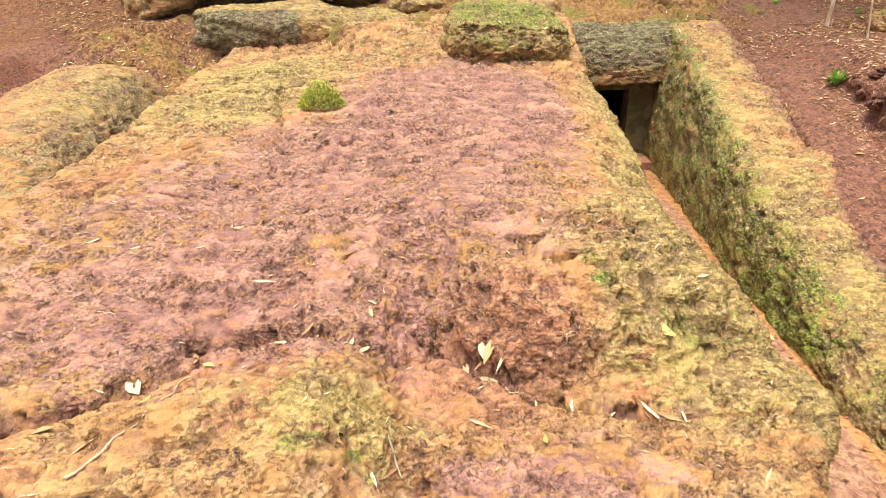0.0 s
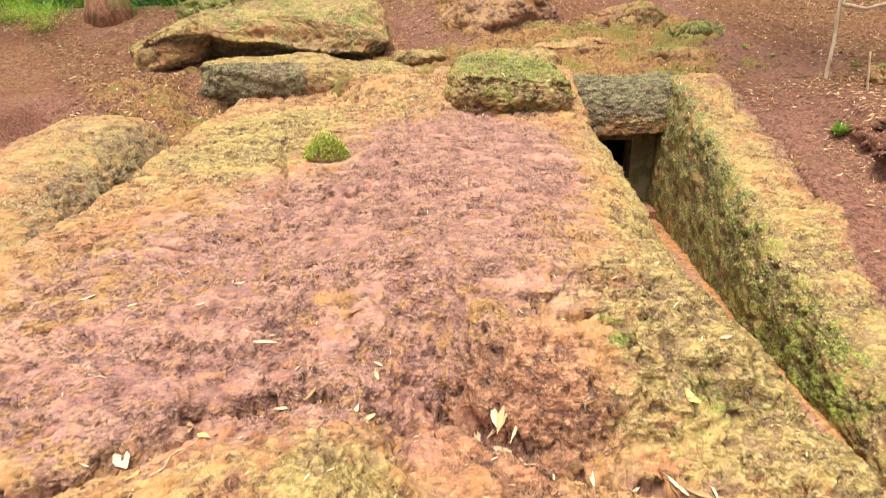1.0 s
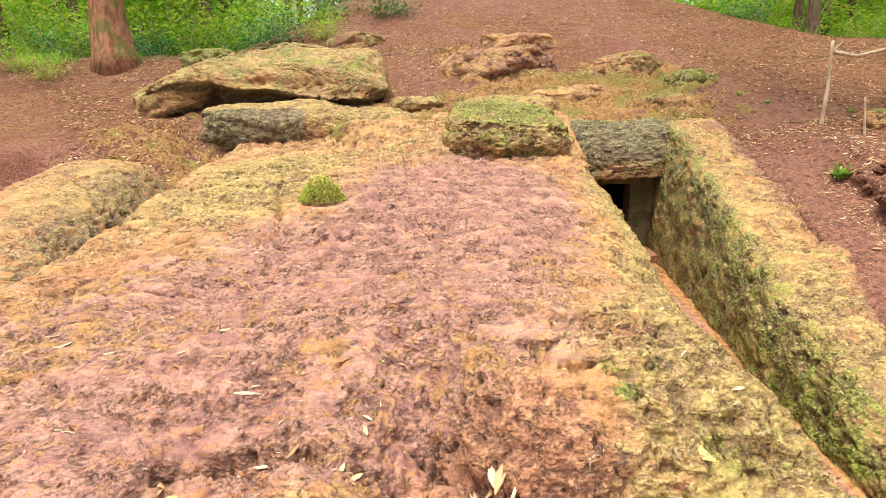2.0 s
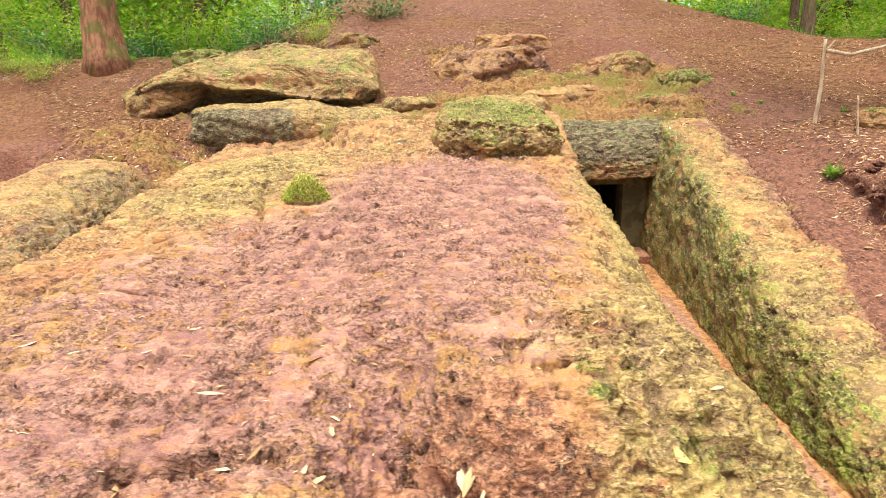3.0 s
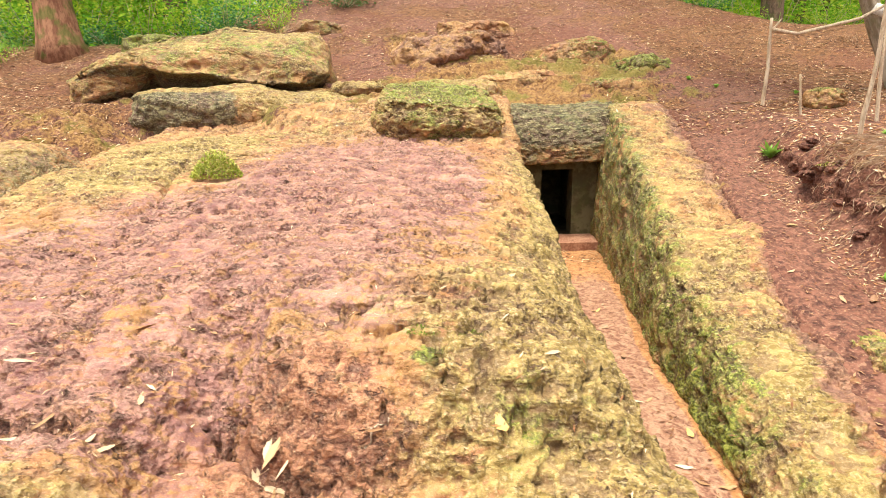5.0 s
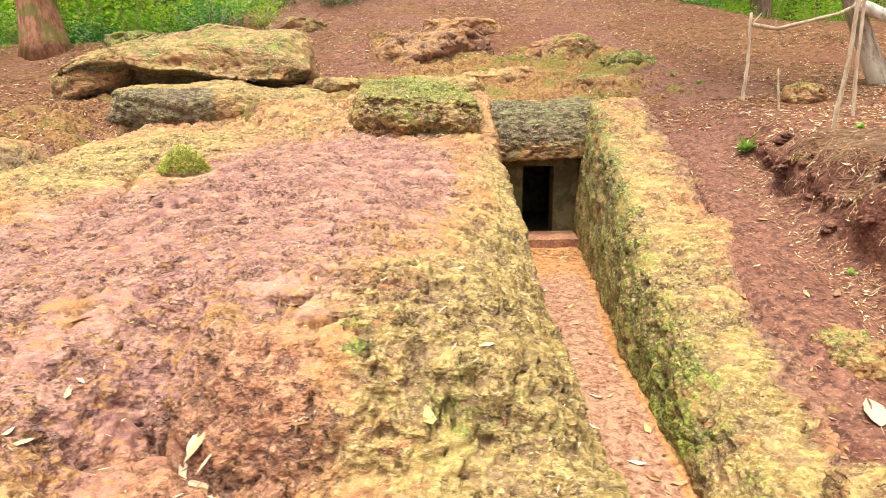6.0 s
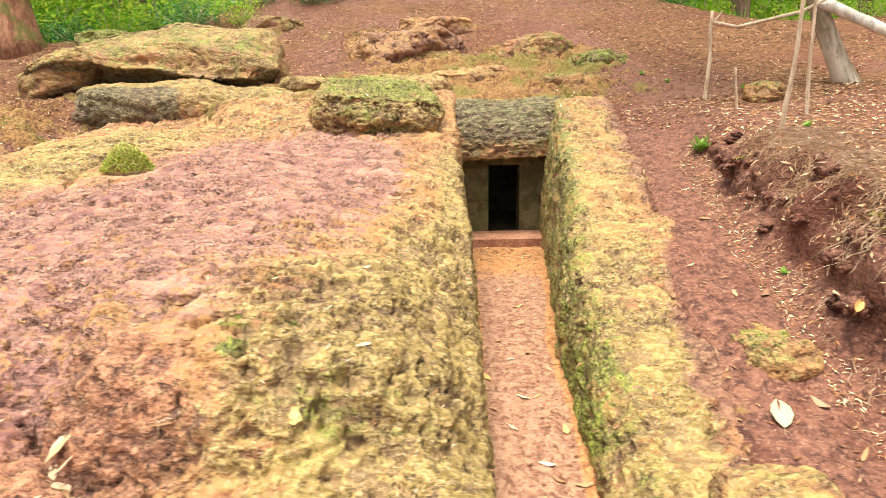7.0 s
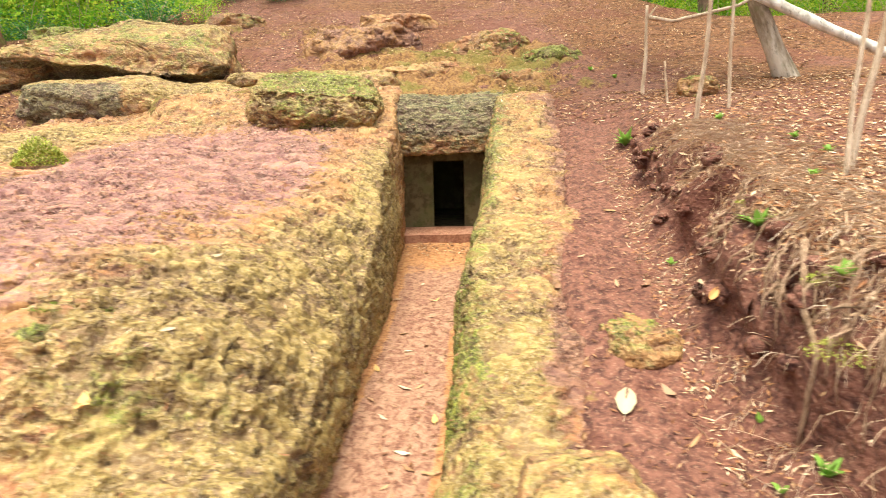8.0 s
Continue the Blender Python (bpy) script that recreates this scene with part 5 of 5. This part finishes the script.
# leaves washed together along the gutter at the foot of the block
for k in range(34):
    t = 0.7 + (k + rng.random()) / 34 * (len(GUTTER) - 2.2)
    (ax, ay), (bx, by) = GUTTER[int(t)], GUTTER[int(t) + 1]
    way = math.degrees(math.atan2(by - ay, bx - ax))
    f = t - int(t)
    lay_leaf(lerp(ax, bx, f) + rng.uniform(-0.015, 0.015), lerp(ay, by, f) + rng.uniform(-0.012, 0.018), rng.uniform(0.06, 0.15), rng.choice(("thin", "thin", "pale", "brown")), way + rng.uniform(-28, 28), rng, "narrow curled dry leaf in the rock gutter")


def twig(a, b, radius, label, seed):
    """A thin dead twig lying on the rock from a to b."""
    rng = random.Random(seed)
    pts = []
    for i in range(8):
        t = i / 7
        p, _ = drop(lerp(a[0], b[0], t) + rng.uniform(-0.008, 0.008), lerp(a[1], b[1], t) + rng.uniform(-0.008, 0.008))
        pts.append(p + Vector((0, 0, radius * 0.8)))
    ob = new("twig", plain("twig", *tube(pts, [radius * (1 - 0.07 * i) for i in range(8)], 6, wobble=0.4, rng=rng), STICK))
    return tagged(ob, label, "twig", "twigs on the slab")


for k, (a, b, radius) in enumerate((((-1.28, 1.3), (-1.12, 1.55), 0.007), ((-1.1, 1.62), (-1.0, 1.78), 0.005), ((-0.82, 1.95), (-0.58, 2.06), 0.006), ((-0.72, 2.04), (-0.62, 2.03), 0.005), ((0.52, 1.98), (0.6, 2.03), 0.005), ((-1.6, 2.12), (-1.52, 2.1), 0.004), ((-0.23, 1.55), (-0.18, 1.46), 0.005), ((-1.46, 1.2), (-1.34, 1.24), 0.005))):
    twig(a, b, radius, "thin dead twig lying on the tufa slab", 300 + k)

# ---- leaf litter ----
def litter_stuff(name, count, where, material, size, label, seed, thin=1.0, on_rock=0.1):
    """Many small flat leaves on the ground; few of them lie on the rocks."""
    rng = random.Random(seed)
    verts, faces, made = [], [], 0
    while made < count:
        x, y, keep = where(rng)
        if rng.random() > keep:
            continue
        hit, p, nn, _, under, _ = scene.ray_cast(graph, (x, y, 6.0), (0, 0, -1))
        made += 1
        if not hit or (under.name != "ground" and rng.random() > on_rock):
            continue
        k = size * rng.uniform(0.4, 1.35)
        m = (nn + Vector((rng.uniform(-0.35, 0.35), rng.uniform(-0.35, 0.35), 0.3))).to_track_quat("Z", "Y").to_matrix() @ Euler((0, 0, rng.uniform(0, 6.28))).to_matrix()
        base = len(verts)
        lift = rng.uniform(0.002, 0.012)
        curl = rng.uniform(-0.1, 0.14)
        for u, v, w in ((-0.5, 0, curl), (-0.05, -0.2 * thin, 0.05), (-0.05, 0.0, 0.0), (-0.05, 0.2 * thin, 0.05), (0.5, 0, curl)):
            verts.append(p + nn * lift + m @ Vector((u, v, w)) * k)
        faces += [(base, base + 1, base + 2), (base, base + 2, base + 3), (base + 1, base + 4, base + 2), (base + 2, base + 4, base + 3)]
    return tagged(new(name, plain(name, verts, faces, material, False)), label, name.replace("_", " "), kind="stuff")


def slope_spot(rng):
    y = 6.2 + 7.5 * rng.random()
    x = rng.uniform(-0.75, 0.85) * y + 0.5
    trail = (x - 4.6 + 0.375 * (y - 7.4)) / 0.45
    bare = 0.9 * math.exp(-trail * trail) * (7.0 < y < 11) + math.exp(-((x - 2.0) / 2.3) ** 2 - ((y - 8.1) / 1.1) ** 2) + math.exp(-((x + 1.2) / 2.0) ** 2 - ((y - 7.0) / 0.9) ** 2)
    drift = 0.75 + 1.1 * noise.noise(Vector((x * 1.1, y * 1.1, 3.0))) + 0.5 * noise.noise(Vector((x * 3.5, y * 3.5, 8.0)))
    return x, y, max(0.05, min(1, drift) * (1 - 1.1 * bare))


def bank_spot(rng):
    x, y = rng.uniform(3.7, 7.5), rng.uniform(1.0, 7.0)
    return x, y, min(1.0, (y - 1.0) / 0.9) if x > float(bank_foot(y)) + 0.25 else 0.1


def straw_spot(rng):
    y = rng.uniform(1.7, 4.8)
    return float(bank_foot(y)) + 0.2 + abs(rng.gauss(0, 0.35)), y, 1.0


def path_spot(rng):
    x, y = rng.uniform(1.6, 3.7), rng.uniform(1.6, 7.0)
    return x, y, 0.4 if x < 2.4 else (0.5 if y < 4.5 else 1.0)


def slab_spot(rng):
    return rng.uniform(-2.5, 1.6), rng.uniform(1.3, 7.8), 1.0


litter_stuff("leaf_litter", 24000, slope_spot, DEAD_LEAF, 0.06, "dry brown leaf litter on the wooded slope", 101, 0.8)
litter_stuff("leaf_litter", 10000, slope_spot, PALE_LITTER, 0.06, "pale dry leaves scattered over the wooded slope", 111, 0.6, 0.25)
litter_stuff("leaf_litter", 9000, bank_spot, PALE_LITTER, 0.055, "dry leaf litter on top of the bank", 102, 0.7)
litter_stuff("dry_straw", 6000, straw_spot, STRAW, 0.12, "dry grass and fine twigs hanging over the bank", 105, 0.08)
litter_stuff("dry_straw", 3000, slope_spot, STRAW, 0.13, "fine dry twigs and stalks in the slope litter", 106, 0.07)
litter_stuff("leaf_crumbs", 2200, path_spot, DEAD_LEAF, 0.036, "scattered leaf crumbs on the trodden path", 103, 0.7, 0.4)
litter_stuff("leaf_crumbs", 1500, slab_spot, PALE_LITTER, 0.036, "small pale leaf crumbs and needles on the slab", 104, 0.4, 1.0)


def hanging_straw(count, seed):
    """Fine strands that hang over the lip of the bank."""
    rng = random.Random(seed)
    verts, faces = [], []
    for _ in range(count):
        y = 1.5 + 3.2 * rng.random() ** 2.2
        root, _ = drop(float(bank_foot(y)) + rng.uniform(0.0, 0.5), y)
        p, v = root + Vector((0, 0, 0.005)), Vector((rng.uniform(-1.0, 0.6), rng.uniform(-1.0, 1.0), rng.uniform(-0.5, 0.5)))
        size, w = rng.uniform(0.01, 0.03) * (1.5 if y < 2.3 else 1.0), rng.uniform(0.0008, 0.002)
        base = len(verts)
        for i in range(6):
            verts += [p + Vector((0, w, 0)), p - Vector((0, w, 0))]
            p = p + v.normalized() * size
            v = v.normalized() + Vector((rng.uniform(-0.35, 0.25), rng.uniform(-0.4, 0.4), rng.uniform(-0.6, 0.05)))
        faces += [(base + 2 * i, base + 2 * i + 1, base + 2 * i + 3, base + 2 * i + 2) for i in range(5)]
    return tagged(new("hanging_straw", plain("hanging_straw", verts, faces, STRAW, False)), "pale dry grass and rootlets hanging over the bank", "dry grass", kind="stuff")


hanging_straw(900, 109)


def face_spot(rng):
    y = rng.uniform(1.7, 5.6)
    return float(bank_foot(y)) + rng.uniform(-0.15, 0.4), y, 1.0


def brow_spot(rng):
    y = 1.3 + 2.6 * rng.random()
    return float(bank_foot(y)) + 0.25 + abs(rng.gauss(0, 0.55)), y, min(1.0, max(0.0, (y - 1.3) / 0.7)) * min(1.0, (3.9 - y) / 0.9)


litter_stuff("leaf_litter", 3500, brow_spot, PALE_LITTER, 0.05, "pale leaf litter on the brow of the bank", 112, 0.6)
litter_stuff("dry_straw", 1500, brow_spot, STRAW, 0.11, "pale dry grass lying on the brow of the bank", 110, 0.1)
litter_stuff("leaf_crumbs", 2200, face_spot, PALE_LITTER, 0.034, "leaf crumbs caught on the earth bank", 107, 0.6)
litter_stuff("dry_straw", 900, face_spot, STRAW, 0.09, "dry stalks caught on the earth bank", 108, 0.08)
